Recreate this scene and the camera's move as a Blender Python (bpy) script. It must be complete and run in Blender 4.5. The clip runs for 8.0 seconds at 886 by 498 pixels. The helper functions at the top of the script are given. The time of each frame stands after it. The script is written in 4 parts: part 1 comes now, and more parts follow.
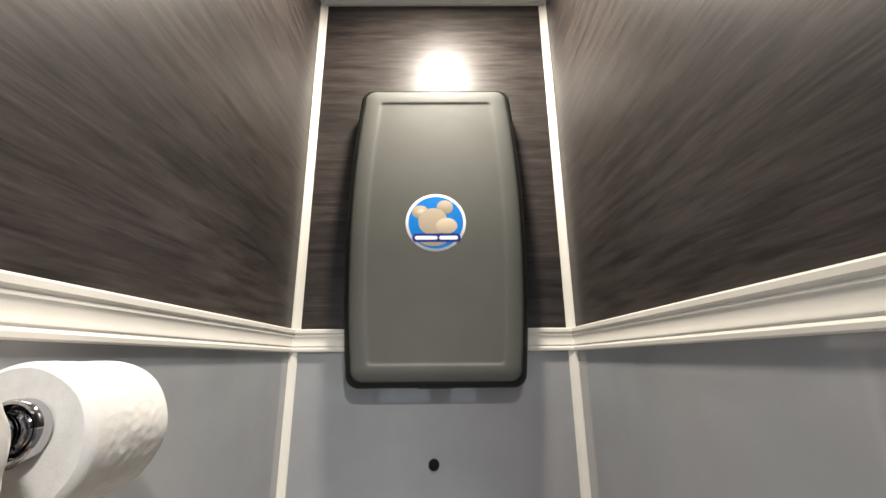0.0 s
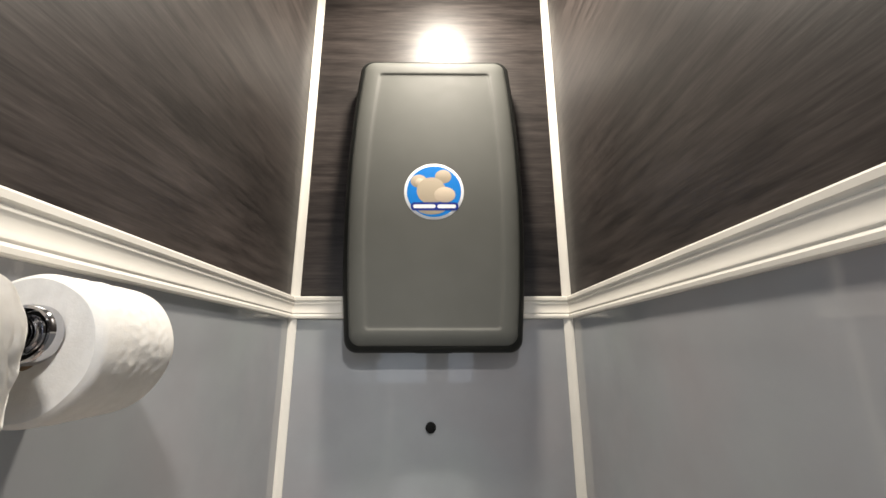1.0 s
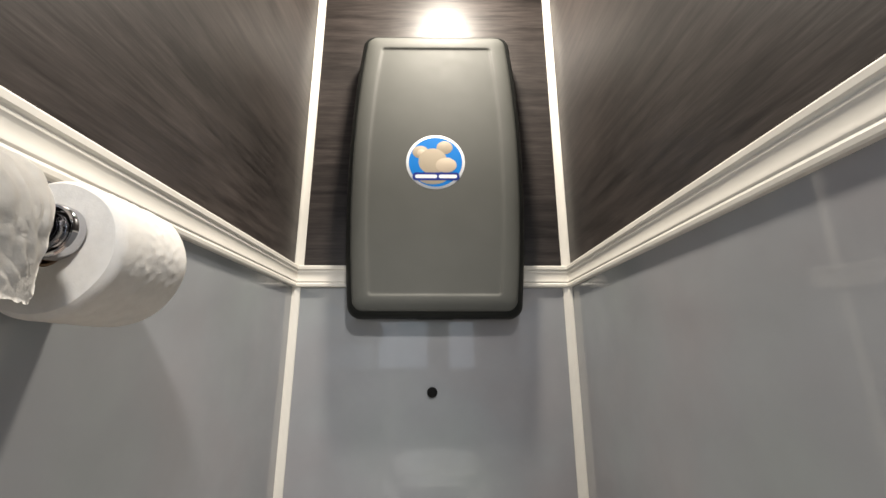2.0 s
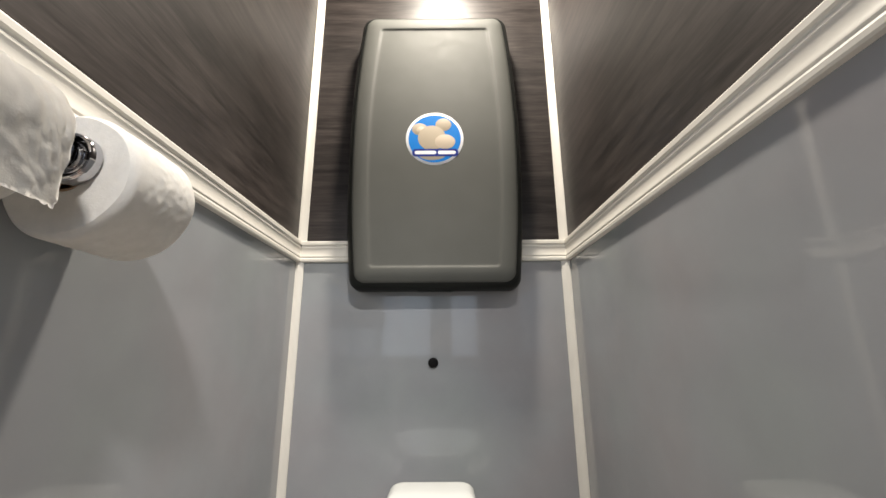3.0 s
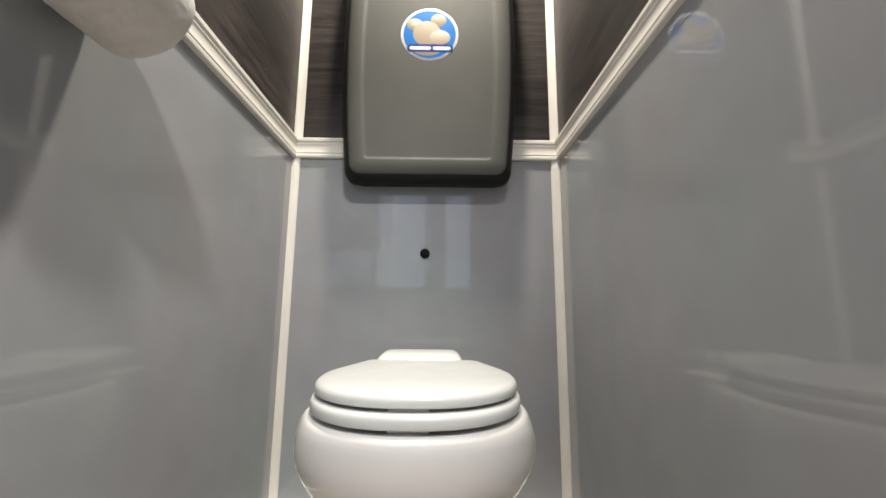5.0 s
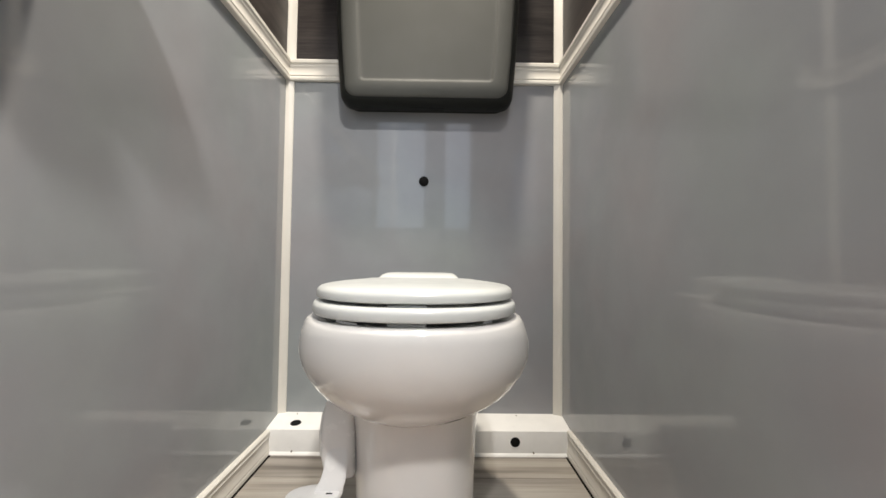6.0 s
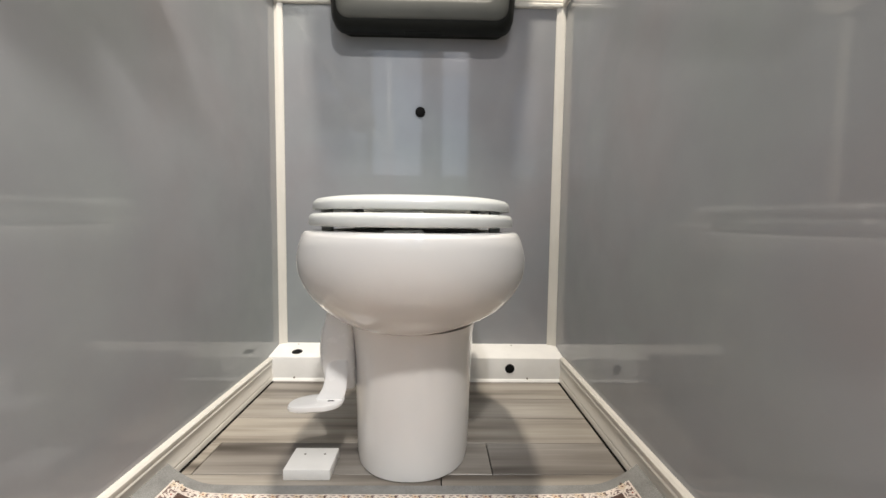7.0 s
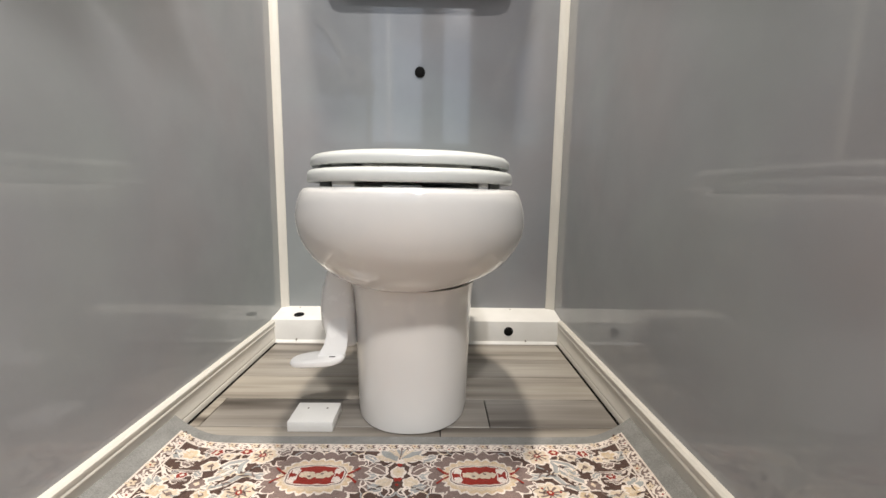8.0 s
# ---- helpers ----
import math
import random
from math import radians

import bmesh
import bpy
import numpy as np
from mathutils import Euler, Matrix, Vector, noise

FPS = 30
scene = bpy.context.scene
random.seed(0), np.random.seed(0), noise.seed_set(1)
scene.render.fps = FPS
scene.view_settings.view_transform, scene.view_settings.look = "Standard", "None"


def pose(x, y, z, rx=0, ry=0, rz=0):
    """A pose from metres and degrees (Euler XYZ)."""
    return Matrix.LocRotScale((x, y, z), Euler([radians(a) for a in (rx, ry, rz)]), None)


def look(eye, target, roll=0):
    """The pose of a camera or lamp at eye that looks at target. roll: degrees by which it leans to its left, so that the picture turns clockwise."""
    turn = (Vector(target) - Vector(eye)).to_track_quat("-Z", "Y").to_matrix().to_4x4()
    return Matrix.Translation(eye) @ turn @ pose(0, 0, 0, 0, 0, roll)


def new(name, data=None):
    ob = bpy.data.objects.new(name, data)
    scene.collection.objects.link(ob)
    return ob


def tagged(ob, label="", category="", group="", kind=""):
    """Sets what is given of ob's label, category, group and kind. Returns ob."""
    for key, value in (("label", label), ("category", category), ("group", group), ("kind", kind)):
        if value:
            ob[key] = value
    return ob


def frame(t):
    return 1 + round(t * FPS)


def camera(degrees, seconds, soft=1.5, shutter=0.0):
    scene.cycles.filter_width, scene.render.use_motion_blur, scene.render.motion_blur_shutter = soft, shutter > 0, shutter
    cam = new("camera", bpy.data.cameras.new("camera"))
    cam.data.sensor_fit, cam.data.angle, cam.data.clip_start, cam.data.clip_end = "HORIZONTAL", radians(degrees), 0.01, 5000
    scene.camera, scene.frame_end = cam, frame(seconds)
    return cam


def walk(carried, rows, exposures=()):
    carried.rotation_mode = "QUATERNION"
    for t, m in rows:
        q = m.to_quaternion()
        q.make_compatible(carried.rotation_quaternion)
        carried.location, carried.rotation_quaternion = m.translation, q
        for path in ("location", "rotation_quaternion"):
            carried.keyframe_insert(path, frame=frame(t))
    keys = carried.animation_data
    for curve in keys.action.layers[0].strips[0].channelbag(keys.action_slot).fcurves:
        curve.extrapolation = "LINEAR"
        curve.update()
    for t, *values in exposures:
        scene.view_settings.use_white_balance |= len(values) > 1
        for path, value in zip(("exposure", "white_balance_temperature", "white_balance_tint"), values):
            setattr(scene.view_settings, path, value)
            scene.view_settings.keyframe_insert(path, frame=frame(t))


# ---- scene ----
cam = camera(95.6, 8.0)
PATH = [
    (0, (0.019, 0.012, 1.129), (0.032, 1.941, 1.657), -0.4),
    (0.5, (0.02, 0.012, 1.095), (0.038, 1.948, 1.599), -0.2),
    (1, (0.019, 0.017, 1.053), (0.042, 1.955, 1.544), -0.1),
    (1.5, (0.018, 0.021, 1.003), (0.042, 1.96, 1.493), 0.1),
    (3, (0.03, 0.015, 0.867), (0.03, 1.954, 1.357), -0.4),
    (3.5, (0.044, 0.009, 0.821), (0.04, 1.956, 1.28), -0.3),
    (4, (0.05, 0.018, 0.749), (0.054, 1.971, 1.179), -0.2),
    (4.5, (0.048, 0.017, 0.691), (0.055, 1.982, 1.067), 0.2),
    (5.8, (0.043, 0.009, 0.576), (0.069, 2.004, 0.713), 0.8),
    (6, (0.049, 0.016, 0.566), (0.069, 2.015, 0.635), 0.7),
    (6.5, (0.049, 0.018, 0.528), (0.08, 2.017, 0.487), 0.6),
    (7, (0.051, 0.019, 0.488), (0.086, 2.013, 0.35), 0.7),
    (7.5, (0.058, 0.019, 0.471), (0.087, 2.006, 0.245), 0.7),
    (8, (0.055, 0.017, 0.462), (0.086, 1.998, 0.189), 0.8),
]
walk(cam, [(t, look(eye, target, roll)) for t, eye, target, roll in PATH],
     exposures=[(0, 0.59), (1.5, 0.57), (3.5, 0.58), (4.5, 0.61), (6.0, 0.71), (8.0, 0.82)])

# ---- light ----
world = bpy.data.worlds.new("world")
scene.world = world
world.use_nodes = True
sky = world.node_tree.nodes.new("ShaderNodeTexSky")
sky.sky_type, sky.sun_disc, sky.sun_elevation, sky.sun_rotation = "NISHITA", False, radians(38), radians(70)
world.node_tree.links.new(sky.outputs[0], world.node_tree.nodes["Background"].inputs[0])
world.node_tree.nodes["Background"].inputs[1].default_value = 0.07

XL, XR = -0.452, 0.446          # side wall faces
YB, YF = 1.315, -1.60           # back and front wall faces
ZC = 2.530                      # ceiling
LAMPS = [(0.036, 0.87, 25.5, 0.15, (1.0, 0.91, 0.79)), (0.31, -1.0, 43.0, 0.20, (1.0, 0.96, 0.92))]
DOOR = (-0.41, 0.40, 1.98)       # outer doorway at the end of the entry: sides and head
# unseen partition: right pier and head sized to cut off the second lamp
YP = -0.42                       # stall face of the partition behind the camera
STALL_DOOR = (-0.44, 0.29, 2.21) # its open doorway: sides and head
for lx, ly, power, disc_size, tint in LAMPS:
    data = bpy.data.lights.new("ceiling_lamp_light", "AREA")
    data.shape, data.size, data.energy = "DISK", disc_size, power
    data.color = tint
    lamp_light = new("ceiling_lamp_light", data)
    lamp_light.matrix_world = pose(lx, ly, ZC - 0.034)
for x0, x1, power in ((-0.43, -0.07, 1.3), (0.09, 0.275, 0.65)):
    data = bpy.data.lights.new("doorway_daylight", "AREA")
    data.shape, data.size, data.size_y, data.energy = "RECTANGLE", x1 - x0, 1.20, power
    data.color = (0.70, 0.82, 1.0)
    new("doorway_daylight", data).matrix_world = pose((x0 + x1) / 2, YP - 0.03, 1.43, 90, 0, 0)


# ---- materials ----
def material(name, rough=0.5, metal=0.0, spec=0.5, coat=0.0):
    mat = bpy.data.materials.new(name)
    mat.use_nodes = True
    bsdf = mat.node_tree.nodes["Principled BSDF"]
    bsdf.inputs["Roughness"].default_value = rough
    bsdf.inputs["Metallic"].default_value = metal
    bsdf.inputs["Specular IOR Level"].default_value = spec
    bsdf.inputs["Coat Weight"].default_value = coat
    return mat, mat.node_tree.nodes, mat.node_tree.links, bsdf


def coords(nodes, links, scale, source="Object"):
    tc = nodes.new("ShaderNodeTexCoord")
    mp = nodes.new("ShaderNodeMapping")
    mp.inputs["Scale"].default_value = scale
    links.new(tc.outputs[source], mp.inputs[0])
    return mp.outputs[0]


def noise_tex(nodes, links, vec, scale, detail=3.0, rough=0.5):
    n = nodes.new("ShaderNodeTexNoise")
    n.inputs["Scale"].default_value = scale
    n.inputs["Detail"].default_value = detail
    n.inputs["Roughness"].default_value = rough
    links.new(vec, n.inputs["Vector"])
    return n.outputs["Fac"]


def ramp(nodes, links, fac, stops):
    r = nodes.new("ShaderNodeValToRGB")
    el = r.color_ramp.elements
    while len(el) < len(stops):
        el.new(0.5)
    for e, (p, c) in zip(el, stops):
        e.position, e.color = p, (*c, 1)
    links.new(fac, r.inputs[0])
    return r.outputs[0]


def mixed(nodes, links, fac, a, b, mode="MIX"):
    m = nodes.new("ShaderNodeMix")
    m.data_type, m.blend_type = "RGBA", mode
    for sock, v in ((m.inputs[0], fac), (m.inputs[6], a), (m.inputs[7], b)):
        if hasattr(v, "is_output"):
            links.new(v, sock)
        elif isinstance(v, tuple):
            sock.default_value = (*v, 1)
        else:
            sock.default_value = v
    return m.outputs[2]


def scaled(nodes, links, fac, lo, hi):
    m = nodes.new("ShaderNodeMapRange")
    m.inputs["To Min"].default_value, m.inputs["To Max"].default_value = lo, hi
    links.new(fac, m.inputs["Value"])
    return m.outputs[0]


def bump(nodes, links, bsdf, height, strength, distance):
    b = nodes.new("ShaderNodeBump")
    b.inputs["Strength"].default_value, b.inputs["Distance"].default_value = strength, distance
    links.new(height, b.inputs["Height"])
    links.new(b.outputs[0], bsdf.inputs["Normal"])


def plain(name, color, rough, spread=0.06, scale=6.0, metal=0.0, spec=0.5, coat=0.0, bump_h=0.0, bump_scale=400.0):
    """A painted, moulded or glazed surface: slight uneven tone, smudged gloss, fine relief."""
    mat, nodes, links, bsdf = material(name, rough, metal, spec, coat)
    vec = coords(nodes, links, (1, 1, 1))
    big = noise_tex(nodes, links, vec, scale, 4)
    lo = tuple(c * (1 - spread) for c in color)
    hi = tuple(min(1, c * (1 + spread)) for c in color)
    links.new(ramp(nodes, links, big, [(0.3, lo), (0.7, hi)]), bsdf.inputs["Base Color"])
    smudge = noise_tex(nodes, links, vec, scale * 4, 5)
    links.new(scaled(nodes, links, smudge, rough * 0.8, rough * 1.2), bsdf.inputs["Roughness"])
    if bump_h:
        bump(nodes, links, bsdf, noise_tex(nodes, links, vec, bump_scale, 2), 0.5, bump_h)
    return mat


def laminate_material():
    """Dark laminate with broken strands that run level along every wall."""
    mat, nodes, links, bsdf = material("dark_strand_laminate", 0.2, spec=0.40)
    fine = noise_tex(nodes, links, coords(nodes, links, (11, 11, 190)), 1.0, 4, 0.65)
    mid = noise_tex(nodes, links, coords(nodes, links, (5, 5, 52)), 1.0, 4, 0.65)
    big = noise_tex(nodes, links, coords(nodes, links, (1, 1, 2.5)), 1.6, 3)
    a = ramp(nodes, links, fine, [(0.32, (0.0155, 0.0128, 0.0118)), (0.50, (0.0325, 0.0275, 0.0255)), (0.68, (0.072, 0.062, 0.058))])
    b = ramp(nodes, links, mid, [(0.34, (0.0145, 0.012, 0.011)), (0.66, (0.064, 0.054, 0.050))])
    c = mixed(nodes, links, 0.66, a, b)
    d = ramp(nodes, links, big, [(0.3, (0.66, 0.655, 0.65)), (0.7, (1.12, 1.09, 1.07))])
    links.new(mixed(nodes, links, 1.0, c, d, "MULTIPLY"), bsdf.inputs["Base Color"])
    links.new(scaled(nodes, links, fine, 0.33, 0.46), bsdf.inputs["Roughness"])
    bump(nodes, links, bsdf, mid, 0.12, 0.0012)
    return mat


def plank_material():
    """Grey-brown vinyl plank with streaks along its length, its tone set by the piece."""
    mat, nodes, links, bsdf = material("grey_vinyl_plank", 0.38)
    tc = nodes.new("ShaderNodeTexCoord")
    info = nodes.new("ShaderNodeObjectInfo")
    shift = nodes.new("ShaderNodeVectorMath")
    shift.operation = "MULTIPLY_ADD"
    shift.inputs[1].default_value = (1, 1, 1)
    links.new(tc.outputs["Object"], shift.inputs[0])
    comb = nodes.new("ShaderNodeCombineXYZ")
    links.new(scaled(nodes, links, info.outputs["Random"], 0, 37), comb.inputs[0])
    links.new(scaled(nodes, links, info.outputs["Random"], 0, 11), comb.inputs[1])
    links.new(comb.outputs[0], shift.inputs[2])

    def stretched(scale):
        mp = nodes.new("ShaderNodeMapping")
        mp.inputs["Scale"].default_value = scale
        links.new(shift.outputs[0], mp.inputs[0])
        return mp.outputs[0]
    wide = noise_tex(nodes, links, stretched((1.3, 19, 1)), 1.0, 2, 0.45)
    fine = noise_tex(nodes, links, stretched((6, 150, 1)), 1.0, 4, 0.6)
    a = ramp(nodes, links, wide, [(0.30, (0.075, 0.062, 0.050)), (0.41, (0.225, 0.200, 0.172)), (0.54, (0.345, 0.315, 0.276)), (0.72, (0.43, 0.40, 0.355))])
    b = ramp(nodes, links, fine, [(0.3, (0.84, 0.835, 0.83)), (0.7, (1.08, 1.08, 1.08))])
    c = mixed(nodes, links, 1.0, a, b, "MULTIPLY")
    tone = ramp(nodes, links, info.outputs["Random"], [(0.0, (0.78, 0.79, 0.82)), (1.0, (1.18, 1.17, 1.13))])
    links.new(mixed(nodes, links, 1.0, c, tone, "MULTIPLY"), bsdf.inputs["Base Color"])
    links.new(scaled(nodes, links, fine, 0.32, 0.48), bsdf.inputs["Roughness"])
    bump(nodes, links, bsdf, fine, 0.25, 0.0006)
    return mat


def pile_material(name, color, spread=0.22):
    """Cut carpet pile: speckled tufts with a soft relief."""
    mat, nodes, links, bsdf = material(name, 0.95, spec=0.15)
    bsdf.inputs["Sheen Weight"].default_value = 0.2
    vec = coords(nodes, links, (1, 1, 1))
    tuft = noise_tex(nodes, links, vec, 420, 3, 0.7)
    patch = noise_tex(nodes, links, vec, 30, 3)
    lo = tuple(c * (1 - spread) for c in color)
    hi = tuple(min(1, c * (1 + spread)) for c in color)
    c = ramp(nodes, links, tuft, [(0.3, lo), (0.7, hi)])
    d = ramp(nodes, links, patch, [(0.3, (0.85, 0.85, 0.85)), (0.7, (1.1, 1.1, 1.1))])
    links.new(mixed(nodes, links, 1.0, c, d, "MULTIPLY"), bsdf.inputs["Base Color"])
    bump(nodes, links, bsdf, tuft, 0.8, 0.0015)
    return mat


def tissue_material():
    """Soft white paper with embossed bands and fine fibre."""
    mat, nodes, links, bsdf = material("white_tissue", 0.9, spec=0.2)
    vec = coords(nodes, links, (1, 1, 1))
    n1 = noise_tex(nodes, links, vec, 60, 4, 0.6)
    n2 = noise_tex(nodes, links, vec, 500, 2)
    links.new(ramp(nodes, links, n1, [(0.3, (0.60, 0.58, 0.545)), (0.7, (0.67, 0.65, 0.61))]), bsdf.inputs["Base Color"])
    bsdf.inputs["Subsurface Weight"].default_value = 0.15
    bsdf.inputs["Subsurface Radius"].default_value = (0.006, 0.005, 0.004)
    bump(nodes, links, bsdf, mixed(nodes, links, 0.4, n1, n2), 0.35, 0.0015)
    return mat


LAMINATE = laminate_material()
def grey_panel_material():
    """Glossy grey wall sheet with faint warm and cool clouding and wiped smears."""
    mat, nodes, links, bsdf = material("grey_gloss_wall_panel", 0.105)
    vec = coords(nodes, links, (1, 1, 1))
    cloud = noise_tex(nodes, links, vec, 2.2, 3)
    fine = noise_tex(nodes, links, vec, 9.0, 4)
    a = ramp(nodes, links, cloud, [(0.35, (0.322, 0.316, 0.328)), (0.5, (0.306, 0.316, 0.330)), (0.65, (0.302, 0.322, 0.326))])
    b = ramp(nodes, links, fine, [(0.3, (0.96, 0.96, 0.96)), (0.7, (1.04, 1.04, 1.04))])
    links.new(mixed(nodes, links, 1.0, a, b, "MULTIPLY"), bsdf.inputs["Base Color"])
    smear = noise_tex(nodes, links, coords(nodes, links, (3, 3, 9)), 2.0, 5, 0.6)
    links.new(scaled(nodes, links, smear, 0.032, 0.075), bsdf.inputs["Roughness"])
    bump(nodes, links, bsdf, noise_tex(nodes, links, vec, 6.0, 2), 0.045, 0.003)
    return mat


GREY = grey_panel_material()
TRIM = plain("cream_white_trim_paint", (0.745, 0.715, 0.65), 0.38, 0.04, 8.0)
CEIL = plain("white_ceiling_paint", (0.78, 0.77, 0.74), 0.6, 0.03)
SUB = plain("dark_subfloor", (0.010, 0.009, 0.008), 0.9, spec=0.1)
PLANK = plank_material()
CASE = plain("grey_green_moulded_plastic", (0.084, 0.085, 0.076), 0.62, 0.05, 9.0, spec=0.38, bump_h=0.0004, bump_scale=900)
# near-black: carries the shade of the station's rim and underside in its colour
SHELL = plain("shade_dark_moulded_plastic", (0.011, 0.012, 0.011), 0.5, 0.05, 9.0, spec=0.15, bump_h=0.0004, bump_scale=900)
PORCELAIN = plain("white_porcelain", (0.775, 0.76, 0.735), 0.09, 0.015, 5.0, coat=0.35)
SEATP = plain("white_seat_plastic", (0.675, 0.69, 0.665), 0.24, 0.015, 5.0)
PEDALP = plain("white_pedal_plastic", (0.86, 0.85, 0.83), 0.26, 0.03, 14.0)
BLOCKP = plain("white_block_paint", (0.86, 0.85, 0.82), 0.30, 0.03, 22.0)
PAPER = tissue_material()
CHROME = plain("polished_chrome", (0.55, 0.55, 0.57), 0.06, 0.03, 20.0, metal=1.0)
BLACK = plain("black_rubber", (0.006, 0.006, 0.006), 0.7, 0.2, 60.0, spec=0.15)
GAP = plain("dark_seam", (0.008, 0.007, 0.006), 0.9, 0.2, 60.0, spec=0.1)
STAIN = plain("grey_screw_mark", (0.22, 0.19, 0.15), 0.5, 0.2, 90.0)
CARD = plain("brown_cardboard", (0.30, 0.20, 0.12), 0.9, 0.1, 60.0)
S_WHITE = plain("sticker_white", (0.82, 0.83, 0.85), 0.5, 0.02)
S_BLUE = plain("sticker_blue", (0.001, 0.185, 0.60), 0.5, 0.03, spec=0.2)
S_NAVY = plain("sticker_dark_blue", (0.008, 0.025, 0.22), 0.5, 0.03, spec=0.2)
S_SAND = plain("sticker_sand", (0.42, 0.35, 0.255), 0.5, 0.015, 8)
S_PALE = plain("sticker_pale_sand", (0.53, 0.44, 0.33), 0.5, 0.015, 8)
R_GREY = pile_material("rug_grey_edge", (0.25, 0.248, 0.236))
R_BROWN = pile_material("rug_brown_field", (0.098, 0.056, 0.043), 0.3)
R_CREAM = pile_material("rug_cream", (0.70, 0.58, 0.44))
R_IVORY = pile_material("rug_ivory", (0.79, 0.70, 0.625))
R_RED = pile_material("rug_red", (0.30, 0.024, 0.012))
R_BLUE = pile_material("rug_grey_blue", (0.37, 0.375, 0.365))
R_TAUPE = pile_material("rug_taupe", (0.225, 0.160, 0.140), 0.3)
R_GOLD = pile_material("rug_gold", (0.66, 0.51, 0.34))
GLASS_LAMP = plain("lamp_rim_white", (0.8, 0.8, 0.78), 0.4)


# ---- mesh helpers ----
def finish(name, bm, mats, parent=None, label="", angle=35.0):
    """Links a bmesh as one object, smooth but for its sharp edges."""
    bmesh.ops.recalc_face_normals(bm, faces=bm.faces[:])
    lim = radians(angle)
    for e in bm.edges:
        e.smooth = len(e.link_faces) == 2 and e.calc_face_angle(0) < lim
    for f in bm.faces:
        f.smooth = True
    me = bpy.data.meshes.new(name)
    bm.to_mesh(me)
    bm.free()
    for m in (mats if isinstance(mats, (list, tuple)) else [mats]):
        me.materials.append(m)
    ob = new(name, me)
    if parent is not None:
        ob.parent = parent
    if label:
        tagged(ob, label)
    return ob


def part(name, bm, mats, parent, label="", angle=35.0):
    return finish(name, bm, mats, parent, label, angle)


def thing(name, label, category, group="", kind=""):
    return tagged(new(name), label, category, group, kind)


def add_box(bm, x0, x1, y0, y1, z0, z1, bevel=0.0, segs=2):
    made = bmesh.ops.create_cube(bm, size=1.0)["verts"]
    bmesh.ops.scale(bm, vec=(x1 - x0, y1 - y0, z1 - z0), verts=made)
    bmesh.ops.translate(bm, vec=((x0 + x1) / 2, (y0 + y1) / 2, (z0 + z1) / 2), verts=made)
    if bevel:
        edges = list({e for v in made for e in v.link_edges})
        bmesh.ops.bevel(bm, geom=edges, offset=bevel, segments=segs, affect="EDGES", profile=0.5)


def box(x0, x1, y0, y1, z0, z1, bevel=0.0, segs=2):
    bm = bmesh.new()
    add_box(bm, x0, x1, y0, y1, z0, z1, bevel, segs)
    return bm


def loft(bm, rings, close_first=True, close_last=True, mat=0):
    """Joins rings of equal length, each a list of points."""
    made = [[bm.verts.new(p) for p in ring] for ring in rings]
    n = len(made[0])
    for a, b in zip(made, made[1:]):
        for i in range(n):
            f = bm.faces.new((a[i], a[(i + 1) % n], b[(i + 1) % n], b[i]))
            f.material_index = mat
    for flag, ring in ((close_first, made[0]), (close_last, made[-1])):
        if flag:
            bm.faces.new(ring).material_index = mat
    return made


def lathe(profile, axis="z", origin=(0, 0, 0), n=40):
    """Turns a profile of (radius, height) round an axis."""
    bm = bmesh.new()
    rings = []
    for r, h in profile:
        ring = []
        for i in range(n):
            a = 2 * math.pi * i / n
            c, s = r * math.cos(a), r * math.sin(a)
            p = {"z": (c, s, h), "y": (c, h, s), "x": (h, c, s)}[axis]
            ring.append(Vector(origin) + Vector(p))
        rings.append(ring)
    loft(bm, rings)
    return bm


def sweep(profile, path):
    """Carries a closed profile of (out, up) along straight runs. path: list of (point, outward) with mitred ends given by the outward vectors."""
    bm = bmesh.new()
    rings = [[Vector(p) + Vector(o) * d + Vector((0, 0, u)) for d, u in profile] for p, o in path]
    loft(bm, rings)
    return bm


# ---- structure ----
def slab(name, label, x0, x1, y0, y1, z0, z1, mat, category):
    return tagged(finish(name, box(x0, x1, y0, y1, z0, z1), mat), label, category, kind="structure")


T = 0.08
RAIL_Z0, RAIL_Z1 = 1.152, 1.222
floor = slab("floor", "grey-brown vinyl plank floor of the toilet stall", XL - T, XR + T, YF - T, YB + T, -0.09, -0.004, SUB, "floor")
slab("ceiling", "white painted ceiling of the stall", XL - T, XR + T, YF - T, YB + T, ZC, ZC + 0.08, CEIL, "ceiling")
WALLS = {
    "wall_north": (XL - T, XR + T, YB + 0.006, YB + T),
    "wall_west": (XL - T, XL - 0.006, YF, YB),
    "wall_east": (XR + 0.006, XR + T, YF, YB),
    "wall_south": (XL - T, XR + T, YF - T, YF - 0.006),
}
PANELS = {
    "wall_north": (XL - 0.006, XR + 0.006, YB, YB + 0.006),
    "wall_west": (XL - 0.006, XL, YF, YB),
    "wall_east": (XR, XR + 0.006, YF, YB),
    "wall_south": (XL - 0.006, XR + 0.006, YF - 0.006, YF),
}
for wname, (x0, x1, y0, y1) in WALLS.items():
    if wname == "wall_south":
        continue
    wall = slab(wname, "stall wall, glossy grey panel below dark strand laminate", x0, x1, y0, y1, -0.004, ZC, CEIL, "wall")
    px0, px1, py0, py1 = PANELS[wname]
    mid = (RAIL_Z0 + RAIL_Z1) / 2
    part("lower_panel", box(px0, px1, py0, py1, -0.002, mid - 0.002), GREY, wall, "glossy grey wall panel")
    part("upper_panel", box(px0, px1, py0, py1, mid + 0.002, ZC - 0.002), LAMINATE, wall, "dark brushed strand laminate")

